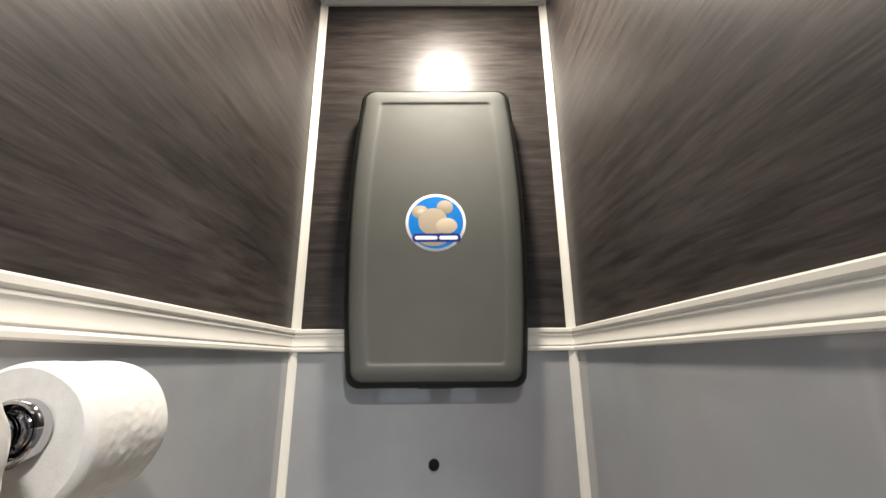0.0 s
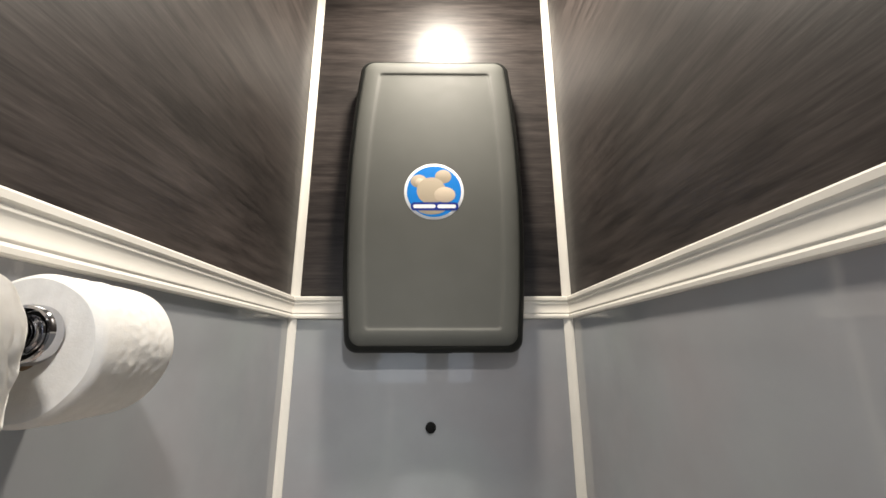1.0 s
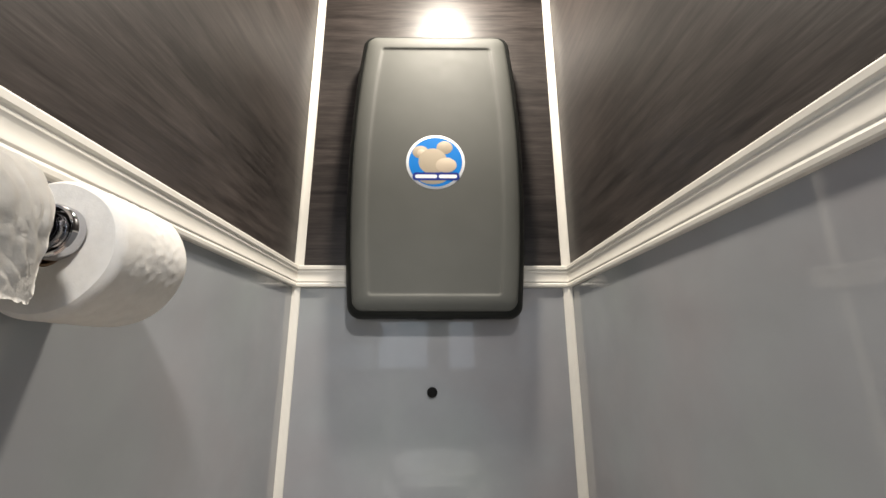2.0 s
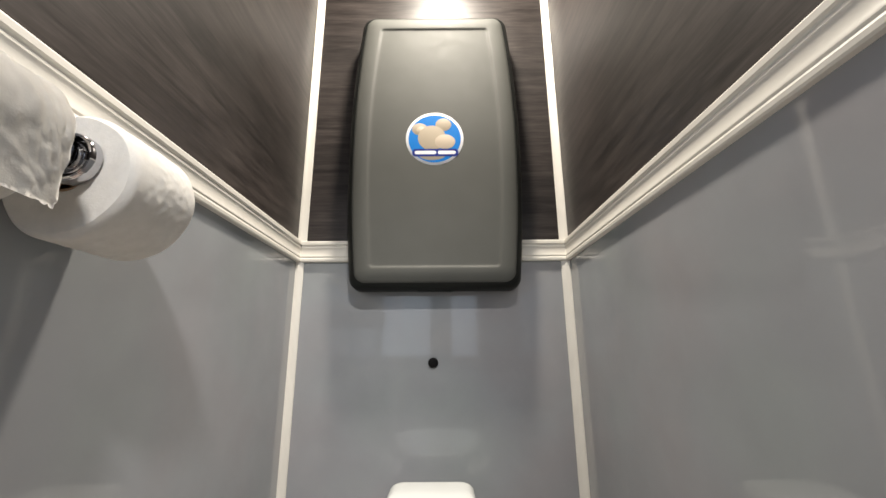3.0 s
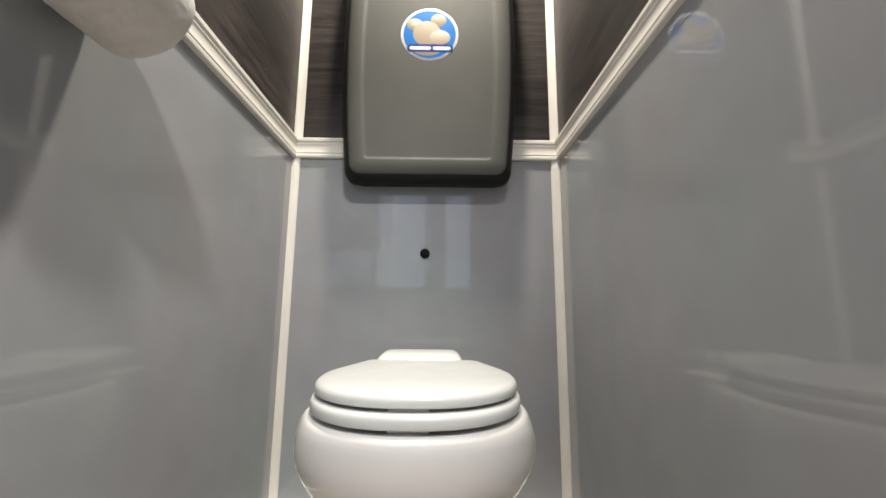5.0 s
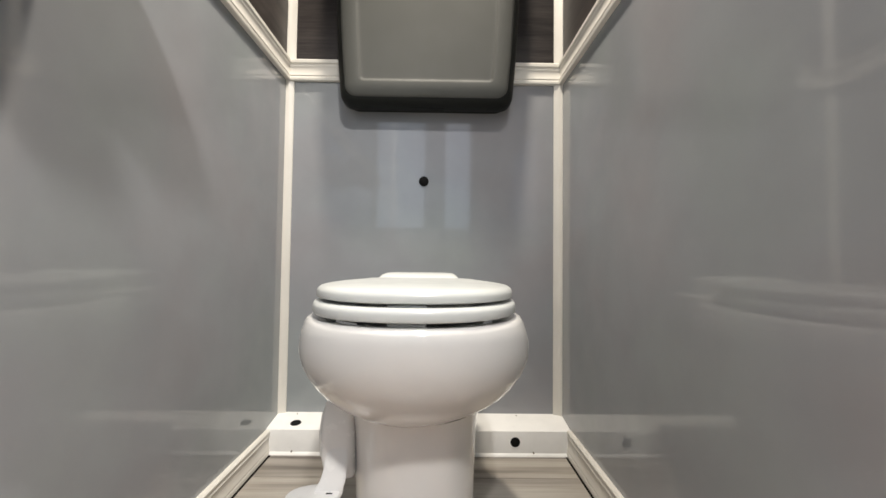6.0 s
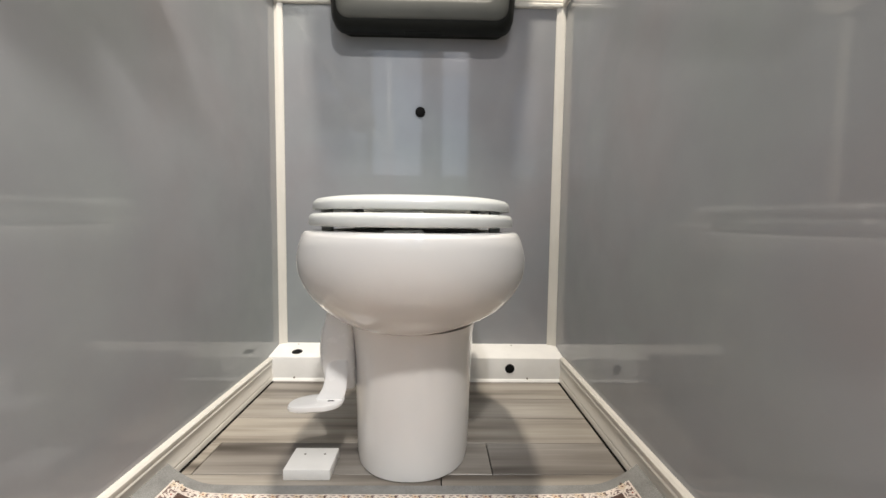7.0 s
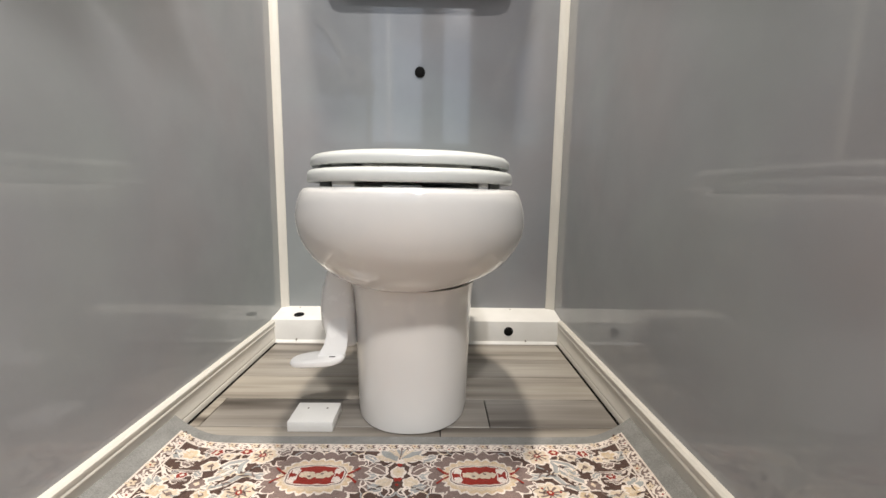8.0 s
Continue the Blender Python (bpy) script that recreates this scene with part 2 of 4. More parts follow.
south = slab("wall_south", "stall wall with an open doorway to daylight", XL - T, DOOR[0], YF - T, YF - 0.006, -0.004, ZC, CEIL, "wall")
mid = (RAIL_Z0 + RAIL_Z1) / 2
part("side_pier", box(DOOR[1], XR + T, YF - T, YF - 0.006, -0.004, ZC), CEIL, south)
part("head_piece", box(DOOR[0], DOOR[1], YF - T, YF - 0.006, DOOR[2], ZC), CEIL, south)
for a, b in ((XL - 0.006, DOOR[0]), (DOOR[1], XR + 0.006)):
    part("lower_panel", box(a, b, YF - 0.006, YF, -0.002, mid - 0.002), GREY, south, "glossy grey wall panel")
    part("upper_panel", box(a, b, YF - 0.006, YF, mid + 0.002, ZC - 0.002), LAMINATE, south, "dark brushed strand laminate")
part("upper_panel", box(DOOR[0], DOOR[1], YF - 0.006, YF, DOOR[2], ZC - 0.002), LAMINATE, south, "dark brushed strand laminate")

# out of view; keeps the second lamp off the right side and upper walls
partition = slab("wall_partition", "unseen stall front wall, its pier and head added to block lamp light", XL, STALL_DOOR[0], YP - 0.05, YP - 0.006, -0.002, ZC - 0.002, CEIL, "wall")
part("side_pier", box(STALL_DOOR[1], XR, YP - 0.05, YP - 0.006, -0.002, ZC - 0.002), CEIL, partition)
part("head_piece", box(STALL_DOOR[0], STALL_DOOR[1], YP - 0.05, YP - 0.006, STALL_DOOR[2], ZC - 0.002), CEIL, partition)
for a, b in ((XL, STALL_DOOR[0]), (STALL_DOOR[1], XR)):
    part("lower_panel", box(a, b, YP - 0.006, YP, -0.002, mid - 0.002), GREY, partition, "glossy grey wall panel")
    part("upper_panel", box(a, b, YP - 0.006, YP, mid + 0.002, ZC - 0.002), LAMINATE, partition, "dark brushed strand laminate")
part("upper_panel", box(STALL_DOOR[0], STALL_DOOR[1], YP - 0.006, YP, STALL_DOOR[2], ZC - 0.002), LAMINATE, partition, "dark brushed strand laminate")

# moulding profiles: (out from the wall, up)
RAIL = [(0, 0), (0.009, 0), (0.012, 0.0025), (0.0125, 0.009), (0.0105, 0.0125), (0.0092, 0.0145), (0.0112, 0.0175), (0.0112, 0.020),
        (0.0096, 0.024), (0.0088, 0.033), (0.0096, 0.0435), (0.0115, 0.047), (0.0115, 0.0505), (0.0098, 0.0525), (0.0112, 0.0555),
        (0.0145, 0.058), (0.0145, 0.067), (0.0125, 0.070), (0, 0.070)]
BASE = [(0, 0), (0.0125, 0), (0.0125, 0.010), (0.0118, 0.013), (0.0104, 0.0145), (0.0118, 0.0175), (0.0118, 0.020), (0.0104, 0.024),
        (0.0098, 0.040), (0.0104, 0.052), (0.0121, 0.0555), (0.0121, 0.058), (0.0108, 0.061), (0.0122, 0.0645), (0.0125, 0.072),
        (0.0085, 0.076), (0, 0.076)]
CROWN = [(0, 0), (0.010, 0), (0.013, 0.004), (0.013, 0.012), (0.018, 0.018), (0.024, 0.026), (0.024, 0.030), (0, 0.030)]


def run(name, label, profile, x0, y0, x1, y1, out, z, start=0, end=0):
    """One straight length of moulding; start and end lean the cut along the run for a mitre."""
    d = (Vector((x1, y1, 0)) - Vector((x0, y0, 0))).normalized()
    o = Vector(out)
    ob = finish(name, sweep(profile, [((x0, y0, z), o + d * start), ((x1, y1, z), o - d * end)]), TRIM, angle=25)
    return tagged(ob, label, "moulding", kind="structure")


for zz, prof, nm, lab in ((RAIL_Z0, RAIL, "chair_rail", "cream-white moulded chair rail between the panels"),
                          (ZC - 0.030, CROWN, "crown_trim", "cream-white trim under the ceiling")):
    run(nm, lab, prof, XL, YB, XR, YB, (0, -1, 0), zz, 1, 1)
    run(nm, lab, prof, XL, YF, XL, YB, (1, 0, 0), zz, 1, 1)
    run(nm, lab, prof, XR, YF, XR, YB, (-1, 0, 0), zz, 1, 1)
    run(nm, lab, prof, XL, YF, DOOR[0] if nm == "chair_rail" else XR, YF, (0, 1, 0), zz, 1, 0 if nm == "chair_rail" else 1)
CHASE_Y, CHASE_Z, CHASE_RISE = 1.217, 0.073, 0.014
lab = "cream-white moulded baseboard along the vinyl floor"
run("baseboard", lab, [(d, u * 0.92) for d, u in BASE], XL, YF, XL, CHASE_Y, (1, 0, 0), 0.0, 1, 0)
run("baseboard", lab, BASE, XR, YF, XR, CHASE_Y, (-1, 0, 0), 0.0, 1, 0)
run("baseboard", lab, BASE, XL, YF, DOOR[0], YF, (0, 1, 0), 0.0, 1, 0)


def corner_trim(x, side, y, front, z0, z1):
    """Inside corner strip with two legs and a rounded bead between them."""
    bm = bmesh.new()
    s, f = side, front
    prof = [(0, 0), (0.026, 0), (0.027, 0.002), (0.026, 0.005), (0.016, 0.007), (0.012, 0.009), (0.008, 0.011),
            (0.005, 0.014), (0.002, 0.015), (0, 0.0145)]
    loft(bm, [[(x + s * a, y + f * b, z) for a, b in prof] for z in (z0, z1)])
    tagged(finish("trim", bm, TRIM, angle=30), "cream-white strip in the wall corner", "trim", kind="structure")


for cx, sd in ((XL, 1), (XR, -1)):
    corner_trim(cx - (0.004 if sd > 0 else 0), sd, YB, -1, CHASE_Z, RAIL_Z0)
    corner_trim(cx, sd, YB, -1, RAIL_Z1, ZC - 0.030)
    corner_trim(cx, sd, YF, 1, 0.076, RAIL_Z0)
    corner_trim(cx, sd, YF, 1, RAIL_Z1, ZC - 0.030)


def floor_chase():
    """White boxed pipe cover along the foot of the back wall."""
    ob = thing("pipe_cover", "white boxed pipe cover along the wall foot", "pipe cover")
    bm = bmesh.new()
    prof = [(YB, 0), (CHASE_Y, 0), (CHASE_Y, CHASE_Z - 0.004), (CHASE_Y + 0.001, CHASE_Z - 0.0015), (CHASE_Y + 0.004, CHASE_Z), (YB, CHASE_Z + CHASE_RISE)]
    loft(bm, [[(x, y, z) for y, z in prof] for x in (XL, XR)])
    part("cover", bm, BLOCKP, ob)
    bm = bmesh.new()
    prof = [(CHASE_Y, 0), (CHASE_Y - 0.006, 0), (CHASE_Y - 0.005, 0.003), (CHASE_Y - 0.001, 0.007), (CHASE_Y, 0.008)]
    loft(bm, [[(x, y, z) for y, z in prof] for x in (XL + 0.0125, XR - 0.0125)])
    part("caulk_bead", bm, BLOCKP, ob)
    part("hole_plug", lathe([(0.0, -0.0012), (0.0125, -0.0012), (0.0145, 0.0), (0.0145, 0.004)], "y", (0.281, CHASE_Y, 0.040), 28), BLACK, ob, "round black hole plug")
    bm = lathe([(0.0, 0.0012), (0.0145, 0.0012), (0.016, 0.0), (0.016, -0.004)], "z", (-0.377, 1.251, CHASE_Z), 28)
    slope = CHASE_RISE / (YB - CHASE_Y)
    for v in bm.verts:
        v.co.z += (v.co.y - CHASE_Y) * slope
    part("hole_plug", bm, BLACK, ob, "round black hole plug")
    for sx, sy, sz in ((-0.375, CHASE_Y - 0.003, 0.010), (0.335, CHASE_Y - 0.003, 0.010)):
        part("screw", lathe([(0.0, -0.001), (0.0022, -0.001), (0.0026, 0.004)], "y", (sx, sy, sz), 10), STAIN, ob)
    for sx in (-0.39, 0.30):
        part("screw", lathe([(0.0, 0.001), (0.0022, 0.001), (0.0026, -0.004)], "z", (sx, 1.303, CHASE_Z + 0.0123), 10), STAIN, ob)


floor_chase()

plug = tagged(finish("wall_plug", lathe([(0.0, -0.011), (0.011, -0.011), (0.0145, -0.009), (0.0158, -0.004), (0.0158, 0.0)], "y", (-0.003, YB, 0.830), 28), BLACK),
              "black rubber bumper plug on the grey wall", "plug")


def ceiling_lamp(x, y, r):
    ob = thing("ceiling_lamp", "round white flush ceiling lamp, lit", "lamp", "ceiling lamps")
    part("rim", lathe([(r, 0.0), (r + 0.013, 0.0), (r + 0.016, -0.012), (r + 0.012, -0.026), (r + 0.002, -0.029), (r, -0.024)], "z", (x, y, ZC), 40), GLASS_LAMP, ob)
    part("back_plate", lathe([(0.0, -0.004), (r, -0.004), (r, -0.010), (0.0, -0.010)], "z", (x, y, ZC), 40), GLASS_LAMP, ob)


for lx, ly, power, disc_size, tint in LAMPS:
    ceiling_lamp(lx, ly, disc_size / 2 + 0.017)


# ---- baby changing station ----
def station_ring(cx, zc, hw_top, hw_mid, hw_bot, z0, z1, r, y, n=8, side_steps=14):
    """Rounded upright outline whose sides bow outwards."""
    def hw(z):
        t = (z - z0) / (z1 - z0)
        line = hw_bot + (hw_top - hw_bot) * t
        bow = hw_mid - (hw_bot + hw_top) / 2
        return line + bow * 4 * t * (1 - t)
    pts = []
    right = []
    for i in range(n + 1):
        a = -math.pi / 2 + (math.pi / 2) * i / n
        z = z0 + r + r * math.sin(a)
        right.append((hw(z0 + r) - r + r * math.cos(a), z))
    for i in range(1, side_steps):
        z = z0 + r + (z1 - z0 - 2 * r) * i / side_steps
        right.append((hw(z), z))
    for i in range(n + 1):
        a = (math.pi / 2) * i / n
        z = z1 - r + r * math.sin(a)
        right.append((hw(z1 - r) - r + r * math.cos(a), z))
    pts = [(cx + x, y, z) for x, z in right] + [(cx - x, y, z) for x, z in reversed(right)]
    return pts


def changing_station():
    ob = thing("changing_station", "grey-green moulded plastic baby changing station, closed, on the wall", "changing station")
    cx = 0.005
    bm = bmesh.new()

    def ring(inset, y, r):
        return station_ring(cx, 0, 0.256 - inset, 0.2875 - inset, 0.263 - inset, 1.047 + inset, 2.044 - inset, max(0.008, r), y)

    def panel(inset, y, r=0.012):
        return station_ring(cx, 0, 0.186 - inset, 0.2165 - inset, 0.198 - inset, 1.113 + inset, 1.973 - inset, r, y)
    # shell behind the cover, coloured dark for the shade on its turned-away edges
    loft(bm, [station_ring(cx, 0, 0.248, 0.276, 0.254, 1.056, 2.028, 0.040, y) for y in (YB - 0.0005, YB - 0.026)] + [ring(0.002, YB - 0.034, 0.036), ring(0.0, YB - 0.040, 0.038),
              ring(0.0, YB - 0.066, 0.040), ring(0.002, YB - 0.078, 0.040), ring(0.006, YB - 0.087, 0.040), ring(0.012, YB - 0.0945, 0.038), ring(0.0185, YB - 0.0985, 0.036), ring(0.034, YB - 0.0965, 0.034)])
    part("shell", bm, SHELL, ob, "plastic shell behind the cover, shade of its rim put into the dark colour", angle=40)
    bm = bmesh.new()
    rings = [ring(0.0195, YB - 0.085, 0.036), ring(0.0195, YB - 0.0990, 0.036), ring(0.022, YB - 0.1028, 0.034),
             ring(0.028, YB - 0.1060, 0.032), ring(0.038, YB - 0.1090, 0.026), ring(0.048, YB - 0.1105, 0.020),
             panel(-0.006, YB - 0.1115, 0.016), panel(-0.002, YB - 0.1109, 0.014), panel(0.0005, YB - 0.1096, 0.012), panel(0.0025, YB - 0.1080, 0.011), panel(0.006, YB - 0.1072, 0.010), panel(0.012, YB - 0.1072, 0.010), panel(0.050, YB - 0.1072, 0.010)]
    loft(bm, rings)
    part("cover", bm, CASE, ob, angle=40)
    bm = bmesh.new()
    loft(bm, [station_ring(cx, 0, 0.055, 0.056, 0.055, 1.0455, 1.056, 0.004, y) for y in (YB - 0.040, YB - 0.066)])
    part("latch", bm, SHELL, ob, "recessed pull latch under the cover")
    # sticker
    fy = YB - 0.1072
    def disc(name, mat, r, dx, dz, y, rx=1.0, rz=1.0, n=48, lbl=""):
        bm = bmesh.new()
        rings = [[(cx + dx + r * k * rx * math.cos(2 * math.pi * i / n), yy, 1.5435 + dz + r * k * rz * math.sin(2 * math.pi * i / n)) for i in range(n)]
                 for k, yy in ((1.0, fy), (1.0, y + 0.0001), (0.985, y))]
        loft(bm, rings, close_first=False)
        return part(name, bm, mat, st, lbl)
    st = part("sticker", lathe([(0.0, -0.0006), (0.094, -0.0006), (0.095, 0.0)], "y", (cx, fy, 1.5435), 64), S_WHITE, ob, "round blue and white sticker with sand shapes")
    disc("blue_field", S_BLUE, 0.086, 0, 0, fy - 0.0010)
    disc("sand_shape", S_SAND, 0.040, -0.008, -0.056, fy - 0.00115, 1.15, 0.55)
    disc("sand_shape", S_SAND, 0.026, -0.049, 0.034, fy - 0.0012, 1.0, 0.85)
    disc("sand_shape", S_SAND, 0.026, 0.029, 0.050, fy - 0.00125, 1.0, 0.9)
    disc("pale_shape", S_PALE, 0.014, -0.046, 0.030, fy - 0.0013)
    disc("sand_shape", S_SAND, 0.046, -0.009, 0.002, fy - 0.00135, 1.0, 0.98)
    disc("pale_shape", S_PALE, 0.032, 0.034, -0.012, fy - 0.0014, 1.05, 0.82)
    for nm, mat, bx, hw_, hh, yy in (("dark_bar", S_NAVY, 0.002, 0.075, 0.0135, fy - 0.0015), ("white_bar", S_WHITE, -0.030, 0.035, 0.0062, fy - 0.0016),
                                     ("white_bar", S_WHITE, 0.040, 0.029, 0.0062, fy - 0.0016)):
        bm = bmesh.new()
        loft(bm, [station_ring(cx + bx, 0, hw_, hw_, hw_, 1.5435 - 0.051 - hh, 1.5435 - 0.051 + hh, hh * 0.9, y) for y in (fy, yy)])
        part(nm, bm, mat, st)


changing_station()


# ---- toilet ----
TX = 0.006


def egg(hw, yf, yb, yc, z, n=64, pf=2.0, pb=2.0, cut=None):
    """Plan outline: half-width hw, front yf, back yb, widest at yc, squareness pf and pb of its front and back halves."""
    pts = []
    for i in range(n):
        a = 2 * math.pi * i / n
        c, s = math.cos(a), math.sin(a)
        p = pb if s > 0 else pf
        x = hw * math.copysign(abs(c) ** (2 / p), c)
        y = (yb - yc if s > 0 else yc - yf) * math.copysign(abs(s) ** (2 / p), s)
        pts.append((TX + x, yc + y, z))
    return pts


def lid_ring(inset, z, hw=0.184, yf=0.604, yb=1.035, n=40):
    """Seat and lid outline: round front, sides that taper to a straight back."""
    yc = 0.825
    hb = 0.134 - inset * 0.6
    h, f, b = hw - inset, yf + inset, yb - inset
    pts = []
    for i in range(n + 1):
        a = math.pi + math.pi * i / n
        pts.append((TX + h * math.copysign(abs(math.cos(a)) ** 0.86, math.cos(a)), yc - (yc - f) * abs(math.sin(a)) ** 0.86, z))
    steps = [(0.0, 1.0), (0.10, 0.988), (0.30, 0.945), (0.55, 0.873), (0.78, 0.805)]
    right = [(TX + h * k, yc + (b - yc) * t, z) for t, k in steps[1:]]
    right += [(TX + hb + 0.004, b - 0.010, z), (TX + hb, b - 0.003, z), (TX + hb - 0.008, b, z)]
    left = [(2 * TX - x, y, zz) for x, y, zz in reversed(right)]
    return pts + right + left


def toilet():
    ob = thing("toilet", "white porcelain pedestal toilet with closed lid", "toilet")
    # pedestal
    bm = bmesh.new()
    rings = []
    for z, hw, yf, yb in ((0.0, 0.1150, 0.738, 1.06), (0.003, 0.1175, 0.735, 1.06), (0.02, 0.1195, 0.735, 1.06), (0.08, 0.1208, 0.737, 1.06), (0.16, 0.1222, 0.730, 1.06),
                          (0.22, 0.1240, 0.722, 1.065), (0.26, 0.1270, 0.714, 1.07), (0.280, 0.1305, 0.707, 1.075), (0.2902, 0.1335, 0.702, 1.08)):
        rings.append(egg(hw, yf, yb, 0.88, z, pf=2.25, pb=3.0))
    loft(bm, rings)
    part("pedestal", bm, PORCELAIN, ob)
    # dark seam between pedestal and bowl
    bm = bmesh.new()
    loft(bm, [egg(hw, yf, 1.07, 0.88, z, pf=2.25, pb=3.0) for z, hw, yf in ((0.284, 0.122, 0.709), (0.300, 0.125, 0.705))])
    part("gasket", bm, GAP, ob, "dark joint under the bowl")
    # bowl
    bm = bmesh.new()
    rings = []
    for z, hw, yf, yb, yc in ((0.2915, 0.126, 0.700, 1.08, 0.90), (0.292, 0.140, 0.692, 1.09, 0.895), (0.296, 0.151, 0.684, 1.10, 0.89),
                              (0.310, 0.173, 0.662, 1.11, 0.88), (0.327, 0.190, 0.642, 1.12, 0.87),
                              (0.347, 0.2035, 0.623, 1.13, 0.86), (0.367, 0.2130, 0.609, 1.135, 0.85), (0.387, 0.2185, 0.599, 1.14, 0.84),
                              (0.405, 0.2190, 0.592, 1.14, 0.83), (0.424, 0.2165, 0.588, 1.14, 0.82), (0.445, 0.2095, 0.585, 1.14, 0.81),
                              (0.461, 0.2035, 0.586, 1.14, 0.81), (0.4675, 0.1990, 0.589, 1.138, 0.81), (0.470, 0.192, 0.595, 1.13, 0.81),
                              (0.470, 0.162, 0.624, 1.03, 0.81), (0.464, 0.156, 0.630, 1.02, 0.81), (0.40, 0.158, 0.632, 1.02, 0.81), (0.34, 0.12, 0.68, 0.98, 0.82), (0.315, 0.06, 0.75, 0.92, 0.83)):
        rings.append(egg(hw, yf, yb, yc, z, pf=2.1, pb=2.8))
    rings = [[(x, y, z + 0.006 * max(0, (x - TX) / 0.13) * max(0, 1 - (z - 0.2915) / 0.03)) for x, y, z in ring] for ring in rings]
    loft(bm, rings)
    part("bowl", bm, PORCELAIN, ob, angle=60)
    # rear deck that carries the hinges
    bm = bmesh.new()
    add_box(bm, TX - 0.15, TX + 0.15, 1.02, 1.19, 0.452, 0.488, 0.012, 3)
    part("deck", bm, PORCELAIN, ob)
    # seat ring
    bm = bmesh.new()

    def seat(inset, z):
        return lid_ring(inset, z, 0.1895, 0.594, 1.022)
    outline = [seat(0.062, 0.4830), seat(0.040, 0.4826), seat(0.006, 0.4778), seat(0.0015, 0.4783), seat(0.0, 0.4800), seat(0.0, 0.4900), seat(0.0008, 0.4935), seat(0.0030, 0.4970), seat(0.0075, 0.4993),
               seat(0.054, 0.4985), seat(0.061, 0.4950)]
    loft(bm, outline + [outline[0]], False, False)
    bmesh.ops.remove_doubles(bm, verts=bm.verts[:], dist=0.00001)
    part("seat", bm, SEATP, ob, angle=50)
    # lid, gently domed
    bm = bmesh.new()
    loft(bm, [lid_ring(0.100, 0.5215), lid_ring(0.050, 0.5200), lid_ring(0.022, 0.5150), lid_ring(0.012, 0.5090), lid_ring(0.0045, 0.5046), lid_ring(0.0012, 0.5052), lid_ring(0.0, 0.5072), lid_ring(0.0004, 0.5150), lid_ring(0.0020, 0.5195), lid_ring(0.0070, 0.5236),
              lid_ring(0.016, 0.5257), lid_ring(0.030, 0.5278), lid_ring(0.060, 0.5297), lid_ring(0.100, 0.5307)])
    part("lid", bm, SEATP, ob, angle=50)
    # small bumpers between bowl, seat and lid
    for bx, by in ((-0.150, 0.745), (0.150, 0.745), (-0.135, 0.97), (0.135, 0.97)):
        part("bumper", box(TX + bx - 0.010, TX + bx + 0.010, by - 0.006, by + 0.006, 0.4690, 0.4815, 0.002, 1), SEATP, ob)
        part("bumper", box(TX + bx - 0.010, TX + bx + 0.010, by - 0.006, by + 0.006, 0.4965, 0.5180, 0.002, 1), SEATP, ob)
    # thin white pads at the front of seat and lid
    part("bumper", box(TX - 0.033, TX + 0.026, 0.618, 0.628, 0.4690, 0.4735, 0.001, 1), PEDALP, ob)
    part("bumper", box(TX - 0.033, TX + 0.026, 0.618, 0.630, 0.4980, 0.5018, 0.001, 1), PEDALP, ob)
    # hinge cover behind the lid
    bm = bmesh.new()
    rings = []
    for z, hw, y0, y1, r in ((0.484, 0.109, 1.040, 1.185, 0.016), (0.512, 0.109, 1.042, 1.185, 0.016), (0.524, 0.106, 1.050, 1.183, 0.018), (0.533, 0.098, 1.066, 1.178, 0.020),
                             (0.537, 0.090, 1.085, 1.172, 0.020), (0.5382, 0.075, 1.10, 1.162, 0.018)):
        ring = []
        for k, (sx, sy) in enumerate(((1, 1), (-1, 1), (-1, -1), (1, -1))):
            for i in range(7):
                a = (k + i / 6) * math.pi / 2
                cxx, cyy = (hw - r) * sx, (y1 - r if sy > 0 else y0 + r)
                ring.append((TX - 0.009 + cxx + r * math.cos(a), cyy + r * math.sin(a), z))
        rings.append(ring)
    loft(bm, rings)
    part("hinge_cover", bm, SEATP, ob, angle=40)
    # flush pedal housing, arm and pad
    bm = bmesh.new()
    rings = []
    for z, x0, x1, y0, y1 in ((0.088, -0.206, -0.144, 0.965, 1.04), (0.10, -0.216, -0.142, 0.955, 1.05), (0.14, -0.222, -0.142, 0.948, 1.055), (0.19, -0.223, -0.142, 0.945, 1.055),
                              (0.235, -0.218, -0.143, 0.947, 1.05), (0.270, -0.211, -0.145, 0.955, 1.045), (0.300, -0.200, -0.145, 0.966, 1.035)):
        ring = []
        cxm, cym, hx, hy = (x0 + x1) / 2, (y0 + y1) / 2, (x1 - x0) / 2, (y1 - y0) / 2
        for i in range(32):
            a = 2 * math.pi * i / 32
            c, s = math.cos(a), math.sin(a)
            ring.append((cxm + hx * math.copysign(abs(c) ** 0.4, c), cym + hy * math.copysign(abs(s) ** 0.55, s), z))
        rings.append(ring)
    loft(bm, rings)
    pedal = part("pedal_housing", bm, PEDALP, ob, "white plastic flush pedal housing")
    bm = bmesh.new()
    rings = []
    for z, x0, y0, y1 in ((0.100, -0.200, 0.985, 1.035), (0.106, -0.216, 0.972, 1.042), (0.14, -0.2265, 0.963, 1.050), (0.19, -0.2280, 0.960, 1.050), (0.230, -0.2235, 0.962, 1.047),
                          (0.256, -0.2140, 0.970, 1.040), (0.262, -0.200, 0.980, 1.032)):
        ring = []
        for i in range(24):
            a = 2 * math.pi * i / 24
            c, q = math.cos(a), math.sin(a)
            ring.append((x0 + 0.020 + 0.020 * math.copysign(abs(c) ** 0.4, c), (y0 + y1) / 2 + (y1 - y0) / 2 * math.copysign(abs(q) ** 0.5, q), z))
        rings.append(ring)
